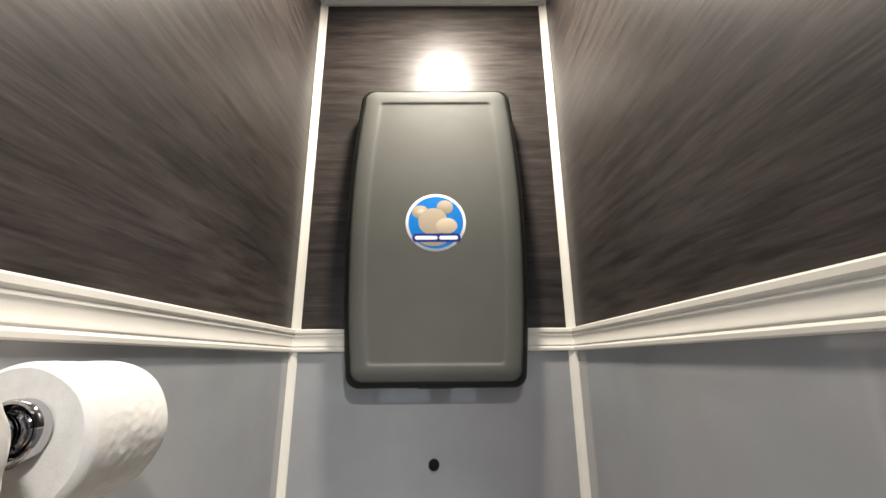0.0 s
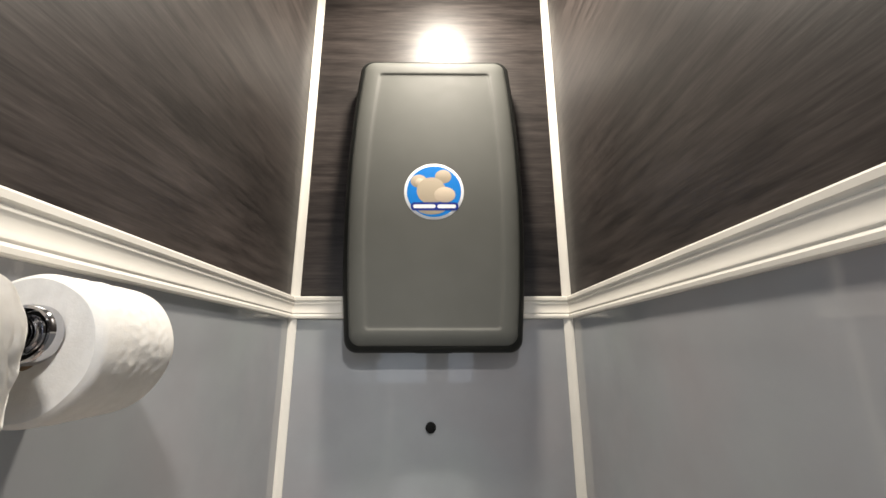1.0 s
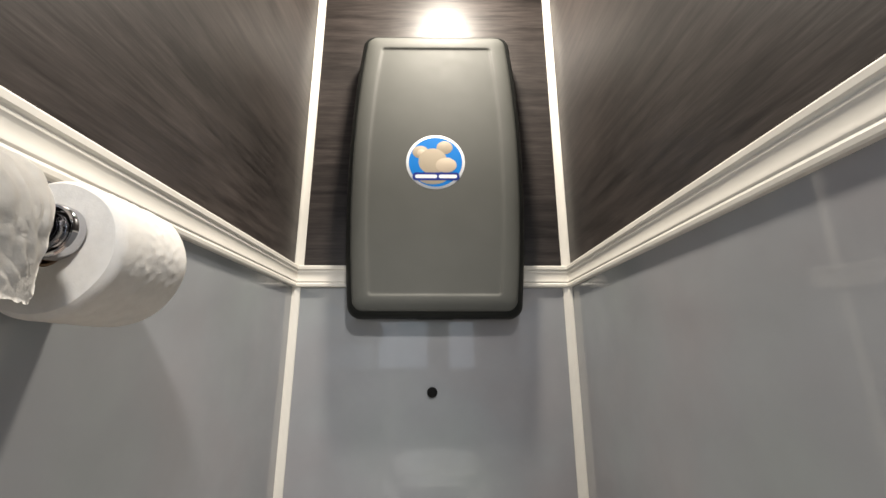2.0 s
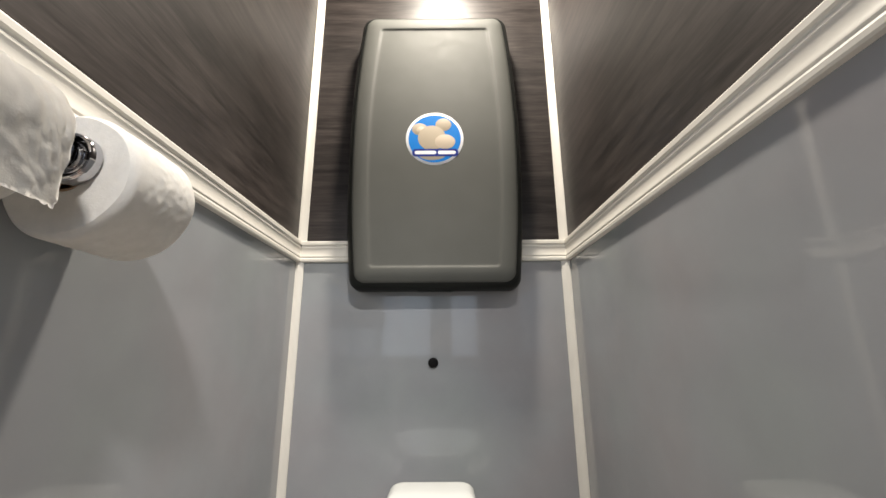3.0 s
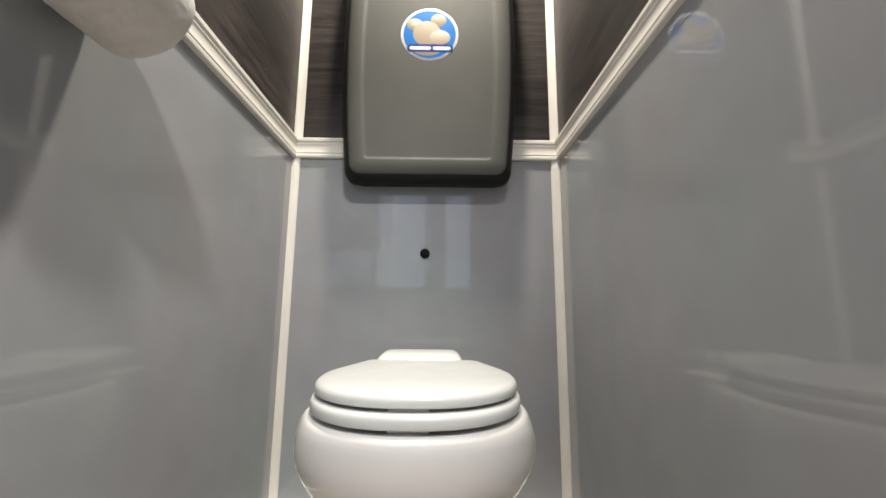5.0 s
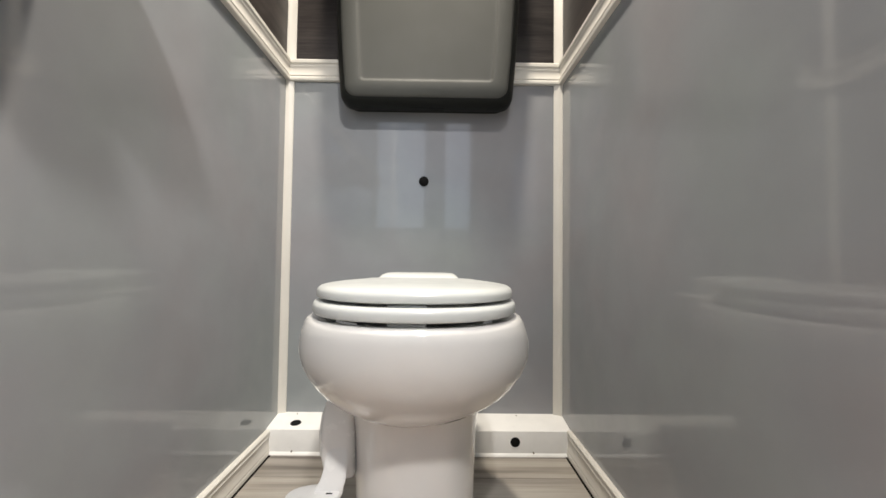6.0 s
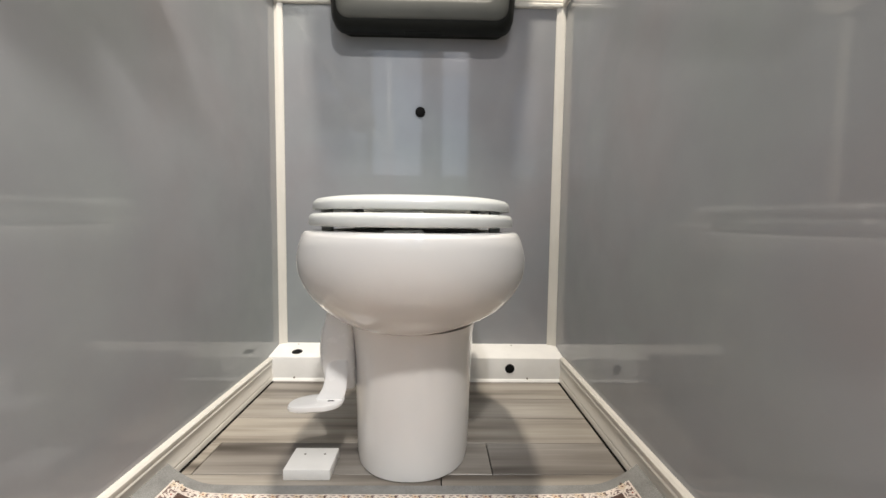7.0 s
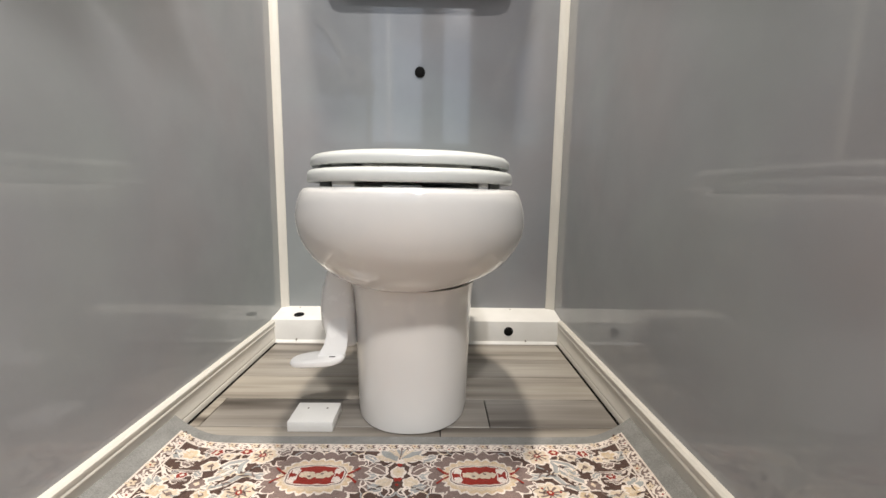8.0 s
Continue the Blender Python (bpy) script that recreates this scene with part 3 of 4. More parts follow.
    loft(bm, rings)
    part("side_plate", bm, PEDALP, pedal)
    bm = bmesh.new()
    rings = []
    for x, y, z, w, h in ((-0.172, 0.958, 0.205, 0.008, 0.006), (-0.175, 0.952, 0.175, 0.018, 0.010), (-0.178, 0.946, 0.148, 0.025, 0.012), (-0.180, 0.938, 0.120, 0.026, 0.013), (-0.183, 0.932, 0.100, 0.028, 0.012),
                          (-0.190, 0.928, 0.084, 0.031, 0.010), (-0.196, 0.926, 0.076, 0.030, 0.007)):
        rings.append([(x + w * math.cos(2 * math.pi * i / 20), y + 0.6 * h * math.sin(2 * math.pi * i / 20), z + h * math.sin(2 * math.pi * i / 20)) for i in range(20)])
    loft(bm, rings)
    part("pedal_arm", bm, PEDALP, pedal)
    bm = bmesh.new()
    rings = []
    for dz, k in ((-0.010, 0.80), (-0.006, 0.97), (0.0, 1.0), (0.005, 0.96), (0.007, 0.85), (0.0068, 0.5)):
        ring = []
        for i in range(36):
            a = 2 * math.pi * i / 36
            c, s = math.cos(a), math.sin(a)
            ring.append((-0.222 + 0.062 * k * math.copysign(abs(c) ** (0.8 if c < 0 else 0.55), c), 0.926 + 0.036 * k * math.copysign(abs(s) ** 0.8, s) + 0.06 * c * 0.12, 0.072 + dz + 0.003 * c))
        rings.append(ring)
    loft(bm, rings)
    part("pedal_pad", bm, PEDALP, pedal)
    for sx, sy in ((-0.186, 0.915), (-0.178, 0.930)):
        part("slot", box(sx - 0.007, sx + 0.007, sy - 0.0015, sy + 0.0015, 0.070, 0.0825, 0.0005, 1), GAP, pedal)
    # added near-black plate that gives the slot beside the pedestal its shade
    part("mounting_plate", box(-0.185, -0.118, 1.050, 1.085, 0.10, 0.30, 0.002, 1), GAP, pedal, "dark plate for the shade between pedal housing and pedestal")
    # the pedal unit sits forward on the pedestal's side, well above the floor
    place = Matrix.Translation((0.010, 0.003, 0.083)) @ Matrix.Scale(0.82, 4)
    for piece in [pedal, *pedal.children]:
        piece.data.transform(place)


toilet()


def floor_block():
    ob = thing("floor_block", "small white block screwed to the floor beside the toilet", "block")
    part("body", box(-0.231, -0.143, 0.744, 0.818, 0.0, 0.021, 0.0018, 2), BLOCKP, ob)
    for sx in (-0.205, -0.166):
        part("screw", lathe([(0.0, 0.0006), (0.0021, 0.0006), (0.0026, -0.003)], "z", (sx, 0.795, 0.021), 10), STAIN, ob)


floor_block()


# ---- toilet paper ----
AX, AZ = -0.377, 1.0555          # middle of the rolls
SX, SZ = -0.366, 1.068          # spindle, on which the cores hang


def paper_roll(y0, y1, r, label, seed):
    rnd = random.Random(seed)
    ob = thing("toilet_paper_roll", label, "paper roll", "paper rolls")
    bm = bmesh.new()
    n, rows = 160, 44
    phase = [rnd.uniform(0, 6.28) for _ in range(4)]

    def rad(a, t):
        w = 0.0006 * math.sin(3 * a + phase[0]) + 0.0004 * math.sin(7 * a + phase[1] + 5 * t)
        edge = 0.006 * max(0, 1 - t * 11) ** 2 + 0.006 * max(0, 1 - (1 - t) * 11) ** 2
        fade = max(0.0, min(1.0, (t - 0.15) / 0.08, (0.88 - t) / 0.08))
        emboss = fade * (0.0006 * noise.noise((a * 9, t * 16, seed)) + 0.0013 * max(0, noise.noise((a * 8, t * 14, seed + 7))))
        return r + w - edge + emboss
    rings = [[(AX + 0.021 * math.cos(2 * math.pi * i / n), y0 + 0.0005, AZ + 0.021 * math.sin(2 * math.pi * i / n)) for i in range(n)]]
    for f, dy in ((0.55, 0.0003), (0.80, 0.0002), (0.88, 0.0001)):
        rings.append([(AX + f * r * math.cos(2 * math.pi * i / n), y0 + dy, AZ + f * r * math.sin(2 * math.pi * i / n)) for i in range(n)])
    for k in range(rows + 1):
        t = k / rows
        rings.append([(AX + rad(2 * math.pi * i / n, t) * math.cos(2 * math.pi * i / n), y0 + (y1 - y0) * t, AZ + rad(2 * math.pi * i / n, t) * math.sin(2 * math.pi * i / n)) for i in range(n)])
    rings.append([(AX + 0.021 * math.cos(2 * math.pi * i / n), y1 - 0.0005, AZ + 0.021 * math.sin(2 * math.pi * i / n)) for i in range(n)])
    loft(bm, rings + [rings[0]], False, False)
    bmesh.ops.remove_doubles(bm, verts=bm.verts[:], dist=0.00001)
    part("paper", bm, PAPER, ob, angle=45)
    part("core", lathe([(0.0185, y0), (0.0205, y0), (0.0205, y1), (0.0185, y1), (0.0185, y0)], "y", (AX, 0, AZ), 32), CARD, ob, "brown cardboard core")
    return ob


far_roll = paper_roll(0.415, 0.530, 0.0738, "full white toilet paper roll on the chrome holder", 3)
near_roll = paper_roll(0.232, 0.345, 0.066, "part-used white toilet paper roll with a loose hanging sheet", 8)

# loose sheet over the near roll
bm = bmesh.new()
nu, nv = 48, 40
grid = []
for j in range(nv + 1):
    v = j / nv
    row = []
    for i in range(nu + 1):
        u = i / nu
        y = 0.230 + 0.117 * u
        rr = 0.0685
        if v < 0.55:
            a = radians(120 - 120 * v / 0.55)
            x, z = AX + rr * math.cos(a), AZ + rr * math.sin(a)
        else:
            d = (v - 0.55) / 0.45
            x, z = AX + rr - 0.004 * d, AZ - 0.066 * d * (0.8 + 0.2 * u)
        crease = math.sin(26 * math.atan2(1.02 - u, 1.05 - v) + 3 * noise.noise((u * 3, v * 3, 9.1)))
        w = 0.0018 * noise.noise((u * 5, v * 6, 2.2)) + 0.0013 * noise.noise((u * 11, v * 12, 5.2)) + 0.0012 * crease * max(0.0, u - 0.15)
        x += abs(w) * 1.2 + 0.003 * max(0, v - 0.4) * math.sin(u * 9)
        z += w
        row.append(bm.verts.new((x, y + 0.002 * noise.noise((v * 7, u, 1)), z)))
    grid.append(row)
for a, b in zip(grid, grid[1:]):
    for i in range(nu):
        bm.faces.new((a[i], a[i + 1], b[i + 1], b[i]))
bmesh.ops.solidify(bm, geom=bm.faces[:], thickness=0.0007)
part("loose_sheet", bm, PAPER, near_roll, "wrinkled loose sheet", angle=60)


def paper_holder():
    ob = thing("paper_holder", "polished chrome double toilet paper holder on the wall", "paper holder")
    part("spindle", lathe([(0.0, 0.222), (0.010, 0.222), (0.012, 0.224), (0.012, 0.536), (0.010, 0.538), (0.0, 0.538)], "y", (SX, 0, SZ), 28), CHROME, ob)
    for y0, d in ((0.4145, -1), (0.3455, 1)):
        cup = part("cup", lathe([(0.012, y0), (0.0270, y0), (0.0285, y0 + d * 0.002), (0.0285, y0 + d * 0.013), (0.0270, y0 + d * 0.0155), (0.0245, y0 + d * 0.0155),
                           (0.0232, y0 + d * 0.013), (0.0232, y0 + d * 0.004), (0.012, y0 + d * 0.004)], "y", (SX, 0, SZ), 40), CHROME, ob)
        part("inner_collar", lathe([(0.0125, y0 + d * 0.004), (0.0182, y0 + d * 0.0065), (0.0190, y0 + d * 0.0110), (0.0180, y0 + d * 0.0120), (0.0165, y0 + d * 0.0110), (0.0125, y0 + d * 0.0100)], "y", (SX, 0, SZ), 36), CHROME, cup)
        # added black ring: the shade of the cup's hollow, put in as colour
        part("inner_ring", lathe([(0.017, y0 + d * 0.0045), (0.0222, y0 + d * 0.0045), (0.0222, y0 + d * 0.006), (0.017, y0 + d * 0.006)], "y", (SX, 0, SZ), 36), BLACK, cup, "black ring for the shade inside the cup")
    part("boss", lathe([(0.012, 0.362), (0.0150, 0.362), (0.0175, 0.366), (0.0175, 0.394), (0.0150, 0.398), (0.012, 0.399)], "y", (SX, 0, SZ), 36), CHROME, ob)
    part("arm", lathe([(0.0, XL + 0.004), (0.011, XL + 0.004), (0.011, SX - 0.010), (0.0, SX - 0.010)], "x", (0, 0.377, SZ), 28), CHROME, ob)
    part("flange", lathe([(0.0, XL), (0.030, XL), (0.030, XL + 0.004), (0.024, XL + 0.009), (0.013, XL + 0.012), (0.0, XL + 0.012)], "x", (0, 0.377, SZ), 36), CHROME, ob)


paper_holder()


# ---- rug ----
def rug():
    ob = thing("rug", "grey-edged rug with brown, cream and red floral pattern", "rug")
    x0, x1, y0 = -0.4375, 0.4315, -0.40

    def far(x, inset=0.0):
        u = abs((x - (x0 + x1) / 2) / ((x1 - x0) / 2))
        return 0.722 + 0.014 * u ** 7 - inset

    def lift(x, y):
        u = abs((x - (x0 + x1) / 2) / ((x1 - x0) / 2))
        return 0.033 * (max(0, u - 0.80) / 0.20) ** 1.7
    bm = bmesh.new()
    nx, ny = 60, 48
    top, bot = [], []
    for j in range(ny + 1):
        rt, rb = [], []
        for i in range(nx + 1):
            x = x0 + (x1 - x0) * i / nx
            y = y0 + (far(x) - y0) * j / ny
            e = min(x - x0, x1 - x, far(x) - y, y - y0)
            h = 0.0085 - 0.003 * max(0, 1 - e / 0.006) ** 2
            rt.append(bm.verts.new((x, y, h + lift(x, y))))
            rb.append(bm.verts.new((x, y, 0.0006 + lift(x, y) * 0.9)))
        top.append(rt)
        bot.append(rb)
    for j in range(ny):
        for i in range(nx):
            bm.faces.new((top[j][i], top[j][i + 1], top[j + 1][i + 1], top[j + 1][i]))
            bm.faces.new((bot[j][i], bot[j + 1][i], bot[j + 1][i + 1], bot[j][i + 1]))
    for i in range(nx):
        bm.faces.new((top[0][i], bot[0][i], bot[0][i + 1], top[0][i + 1]))
        bm.faces.new((top[ny][i + 1], bot[ny][i + 1], bot[ny][i], top[ny][i]))
    for j in range(ny):
        bm.faces.new((top[j + 1][0], bot[j + 1][0], bot[j][0], top[j][0]))
        bm.faces.new((top[j][nx], bot[j][nx], bot[j + 1][nx], top[j + 1][nx]))
    part("backing", bm, R_GREY, ob, "grey rug edge")

    mats = [R_BROWN, R_CREAM, R_IVORY, R_RED, R_BLUE, R_TAUPE, R_GOLD]
    BROWN, CREAM, IVORY, RED, BLUE, TAUPE, GOLD = range(7)
    pat = bmesh.new()
    rnd = random.Random(5)

    count = [0]

    def zed(x, y, level):
        return 0.0087 + 0.00035 * level + lift(x, y) + 0.0000023 * (count[0] % 41)

    def poly(pts, mat, level):
        count[0] += 1
        cx = sum(p[0] for p in pts) / len(pts)
        cy = sum(p[1] for p in pts) / len(pts)
        c = pat.verts.new((cx, cy, zed(cx, cy, level)))
        vs = [pat.verts.new((x, y, zed(x, y, level))) for x, y in pts]
        for a, b in zip(vs, vs[1:] + vs[:1]):
            pat.faces.new((c, a, b)).material_index = mat

    def blob(cx, cy, rx, ry, mat, level, lobes=0, amp=0.0, turn=0.0, n=None, sharp=1.0):
        n = n or max(12, lobes * 6)
        pts = []
        for i in range(n):
            a = 2 * math.pi * i / n
            k = 1 + amp * (abs(math.cos(lobes * a / 2)) ** sharp - 0.5) * 2 if lobes else 1
            k *= 1 + rnd.uniform(-0.04, 0.04)
            px, py = rx * k * math.cos(a), ry * k * math.sin(a)
            pts.append((cx + px * math.cos(turn) - py * math.sin(turn), cy + px * math.sin(turn) + py * math.cos(turn)))
        poly(pts, mat, level)

    def ribbon(pts, width, mat, level):
        count[0] += 1
        vs = []
        for i, (x, y) in enumerate(pts):
            xa, ya = pts[max(0, i - 1)]
            xb, yb = pts[min(len(pts) - 1, i + 1)]
            l = math.hypot(xb - xa, yb - ya) or 1
            nx_, ny_ = -(yb - ya) / l, (xb - xa) / l
            w = width * (0.8 + 0.4 * rnd.random()) / 2
            vs.append((pat.verts.new((x + nx_ * w, y + ny_ * w, zed(x, y, level))), pat.verts.new((x - nx_ * w, y - ny_ * w, zed(x, y, level)))))
        for (a, b), (c, d) in zip(vs, vs[1:]):
            pat.faces.new((a, b, d, c)).material_index = mat

    def outlined(cx, cy, rx, ry, mat, level, lobes=0, amp=0.0, edge=IVORY, w=0.0025, turn=0.0):
        blob(cx, cy, rx + w, ry + w, edge, level, lobes, amp, turn)
        blob(cx, cy, rx, ry, mat, level + 1, lobes, amp, turn)

    xc = (x0 + x1) / 2
    half = (x1 - x0) / 2

    def inner(inset, mat, level, n=60):
        """A field set in from the rug's edge, its far edge following the rug's."""
        xs = [x0 + inset + (x1 - x0 - 2 * inset) * i / n for i in range(n + 1)]
        lo, rows = y0 + inset, 30
        cols = []
        for x in xs:
            u = x0 + (x - x0 - inset) * (x1 - x0) / (x1 - x0 - 2 * inset)
            hi = far(u, inset)
            cols.append([pat.verts.new((x, lo + (hi - lo) * k / rows, zed(x, lo + (hi - lo) * k / rows, level))) for k in range(rows + 1)])
        for a, b in zip(cols, cols[1:]):
            for k in range(rows):
                pat.faces.new((a[k], b[k], b[k + 1], a[k + 1])).material_index = mat

    def top_y(x, inset):
        u = x0 + (x - x0 - inset) * (x1 - x0) / (x1 - x0 - 2 * inset)
        return far(u, inset)
    inner(0.028, IVORY, 0)
    inner(0.031, TAUPE, 1)
    # guard band: a zigzag stem with leaves between two light lines

    def guard(px, py, ang, k):
        sgn = 1 if k % 2 else -1
        ca, sa = math.cos(ang), math.sin(ang)

        def at(u, v):
            return px + u * ca - v * sa, py + u * sa + v * ca
        ribbon([at(-0.011, -0.006 * sgn), at(-0.004, -0.002 * sgn), at(0.0, 0.006 * sgn), at(0.005, 0.003 * sgn), at(0.011, 0.006 * sgn)], 0.0046, IVORY, 2)
        blob(*at(0.003, -0.004 * sgn), 0.0062, 0.0044, (CREAM, IVORY)[k % 2], 2, 5, 0.35, ang + 0.5 * sgn)
        blob(*at(-0.005, 0.005 * sgn), 0.0044, 0.0022, IVORY, 2, 0, 0, ang + 0.9 * sgn)
        blob(*at(0.003, -0.004 * sgn), 0.0018, 0.0015, (TAUPE, BROWN, RED)[k % 3], 3)
        if k % 3 == 0:
            blob(*at(0.010, -0.003 * sgn), 0.0034, 0.0030, BROWN, 1.6, 4, 0.3, ang)
    k, x = 0, x0 + 0.044
    while x < x1 - 0.040:
        guard(x, top_y(x, 0.0395), math.atan2(top_y(x + 0.004, 0.0395) - top_y(x - 0.004, 0.0395), 0.008), k)
        guard(x, y0 + 0.0395, 0.0, k)
        x += 0.0205
        k += 1
    y = y0 + 0.05
    while y < 0.70:
        guard(x0 + 0.0395, y, math.pi / 2, k)
        guard(x1 - 0.0395, y, math.pi / 2, k)
        y += 0.0205
        k += 1
    inner(0.0475, IVORY, 4)
    inner(0.0505, BROWN, 5)

    def ragged(cx, cy, rx, ry, mat, level, teeth, depth, square=2.0, turn=0.0):
        """An oval with uneven pointed teeth, like a torn leaf edge."""
        pts = []
        for i in range(teeth * 4):
            a = 2 * math.pi * i / (teeth * 4)
            c, q = math.cos(a), math.sin(a)
            k = (abs(c) ** square + abs(q) ** square) ** (-1 / square)
            d = (1.0, 0.45, -0.7, 0.25)[i % 4] * depth * rnd.uniform(0.5, 1.3)
            px, py = (rx * k + d) * c, (ry * k + d) * q
            pts.append((cx + px * math.cos(turn) - py * math.sin(turn), cy + px * math.sin(turn) + py * math.cos(turn)))
        count[0] += 1
        mid_ = pat.verts.new((cx, cy, zed(cx, cy, level)))
        vs = [pat.verts.new((x, y, zed(x, y, level))) for x, y in pts]
        for a, b in zip(vs, vs[1:] + vs[:1]):
            pat.faces.new((mid_, a, b)).material_index = mat

    def leaf(cx, cy, l, w, turn, mat, level=6.6, edge=IVORY, teeth=6):
        """A toothed leaf with a light outline and a vein."""
        ragged(cx, cy, l + 0.0026, w + 0.0026, edge, level, teeth, 0.0016, 2.0, turn)
        ragged(cx, cy, l, w, mat, level + 0.7, teeth, 0.0014, 2.0, turn)
        c, q = math.cos(turn), math.sin(turn)
        ribbon([(cx - 0.7 * l * c, cy - 0.7 * l * q), (cx - 0.1 * l * q, cy + 0.1 * l * c), (cx + 0.8 * l * c, cy + 0.8 * l * q)], 0.0014, edge, level + 1.4)

    def palmette(cx, cy, k=1.0):
        """Large cartouche flower: a toothed taupe collar, a cream ring of points and a red heart with a cream sprig."""
        ragged(cx, cy, 0.0825 * k, 0.0600 * k, IVORY, 7.4, 22, 0.0060, 2.2)
        ragged(cx, cy, 0.0795 * k, 0.0570 * k, TAUPE, 8.0, 22, 0.0062, 2.2)
        for i in range(22):
            a = 2 * math.pi * (i + 0.5) / 22
            px, py = cx + 0.070 * k * math.cos(a), cy + 0.051 * k * math.sin(a)
            if i % 2:
                ribbon([(px, py), (px + 0.005 * math.cos(a + 0.4), py + 0.005 * math.sin(a + 0.4)), (px + 0.010 * math.cos(a), py + 0.010 * math.sin(a))], 0.0022, IVORY, 8.5)
        ragged(cx, cy, 0.0600 * k, 0.0400 * k, IVORY, 9.0, 24, 0.0040, 2.3)
        ragged(cx, cy, 0.0570 * k, 0.0365 * k, GOLD, 9.6, 24, 0.0034, 2.3)
        ragged(cx, cy, 0.0535 * k, 0.0315 * k, CREAM, 10.2, 20, 0.0026, 2.4)
        ragged(cx, cy, 0.0490 * k, 0.0255 * k, IVORY, 10.8, 10, 0.0003, 3.2)
        ragged(cx, cy, 0.0472 * k, 0.0238 * k, TAUPE, 11.4, 10, 0.0003, 3.2)
        ragged(cx, cy, 0.0455 * k, 0.0222 * k, IVORY, 11.8, 10, 0.0003, 3.2)
        ragged(cx, cy, 0.0432 * k, 0.0202 * k, RED, 12.3, 10, 0.0004, 3.2)
        for sx in (-1, 1):
            ragged(cx + sx * 0.0100 * k, cy, 0.0105 * k, 0.0075 * k, CREAM, 13, 5, 0.0016, 2.0, 0.3 * sx)
            ragged(cx + sx * 0.0210 * k, cy + 0.001, 0.0055 * k, 0.0060 * k, CREAM, 13.3, 5, 0.0014)
            blob(cx + sx * 0.0095 * k, cy + 0.0025 * sx, 0.0030 * k, 0.0024 * k, TAUPE, 13.7)
            for sy in (-1, 1):
                ragged(cx + sx * 0.0345 * k, cy + sy * 0.0100 * k, 0.0062 * k, 0.0066 * k, IVORY, 13, 5, 0.0014)
                ribbon([(cx + sx * 0.050 * k, cy + sy * 0.002), (cx + sx * 0.058 * k, cy + sy * 0.007), (cx + sx * 0.068 * k, cy + sy * 0.017)], 0.0034, RED, 13)
            ribbon([(cx + sx * 0.028 * k, cy - 0.012), (cx + sx * 0.030 * k, cy), (cx + sx * 0.028 * k, cy + 0.012)], 0.0018, IVORY, 12.9)
            for sy in (-1, 0, 1):
                leaf(cx + sx * 0.086 * k, cy + sy * 0.021 * k, 0.0105, 0.0058, sx * sy * 0.7, (TAUPE, BLUE, TAUPE)[sy + 1], 6.4)

    def rosette(cx, cy, r):
        """White many-petalled flower with thin red-brown rays."""
        ragged(cx, cy, r, r * 0.86, IVORY, 8, 9, r * 0.10)
        ragged(cx, cy, r * 0.84, r * 0.72, CREAM, 8.6, 9, r * 0.10)
        for i in range(9):
            a = 2 * math.pi * i / 9 + 0.2
            ribbon([(cx + r * 0.16 * math.cos(a), cy + r * 0.14 * math.sin(a)), (cx + r * 0.4 * math.cos(a + 0.1), cy + r * 0.34 * math.sin(a + 0.1)), (cx + r * 0.62 * math.cos(a), cy + r * 0.53 * math.sin(a))], r * 0.12, TAUPE, 9.2)
            blob(cx + r * 0.62 * math.cos(a), cy + r * 0.53 * math.sin(a), r * 0.07, r * 0.06, (RED, TAUPE, TAUPE)[i % 3], 9.6)
        ragged(cx, cy, r * 0.20, r * 0.17, RED, 10, 5, r * 0.04)
        blob(cx, cy, r * 0.09, r * 0.08, CREAM, 10.6)

    def spray(cx, cy):
        """Fan of grey-blue and cream petals on the middle line, a small cream flower under it."""
        ragged(cx, cy + 0.060, 0.040, 0.020, IVORY, 7.6, 9, 0.005)
        ragged(cx, cy + 0.046, 0.034, 0.014, IVORY, 7.7, 8, 0.004)
        for ang, ln, m in ((90, 0.042, BLUE), (62, 0.038, CREAM), (118, 0.038, CREAM), (38, 0.040, BLUE), (142, 0.040, BLUE), (16, 0.040, CREAM), (164, 0.040, CREAM)):
            a = radians(ang)
            px, py = cx + ln * 0.62 * math.cos(a), cy + 0.036 + ln * 0.62 * math.sin(a)
            ragged(px, py, ln * 0.48, ln * 0.17, m, 8.4, 5, 0.0014, 2.0, a)
        ribbon([(cx, cy + 0.040), (cx + 0.001, cy + 0.058), (cx, cy + 0.072)], 0.0024, TAUPE, 9.2)
        for sx in (-1, 1):
            leaf(cx + sx * 0.033, cy + 0.016, 0.0165, 0.0100, 0.6 * sx, TAUPE, 6.6)
            leaf(cx + sx * 0.022, cy - 0.015, 0.0120, 0.0095, -0.5 * sx, CREAM, 6.8)
            leaf(cx + sx * 0.034, cy - 0.026, 0.0120, 0.0075, 0.4 * sx, BLUE, 6.9)
            leaf(cx + sx * 0.050, cy + 0.044, 0.0130, 0.0055, 0.5 * sx, BLUE, 6.5)
            ribbon([(cx + sx * 0.012, cy + 0.030), (cx + sx * 0.022, cy + 0.026), (cx + sx * 0.018, cy + 0.004), (cx + sx * 0.026, cy - 0.004)], 0.0030, IVORY, 7.5)
            ribbon([(cx + sx * 0.014, cy - 0.022), (cx + sx * 0.010, cy - 0.034), (cx + sx * 0.018, cy - 0.046), (cx + sx * 0.004, cy - 0.050)], 0.0030, IVORY, 7.5)
        ragged(cx, cy + 0.008, 0.0125, 0.0150, IVORY, 8, 7, 0.0016)
        ragged(cx, cy + 0.010, 0.0090, 0.0100, CREAM, 8.6, 7, 0.0014)
        blob(cx, cy + 0.010, 0.0035, 0.0035, GOLD, 9.2)
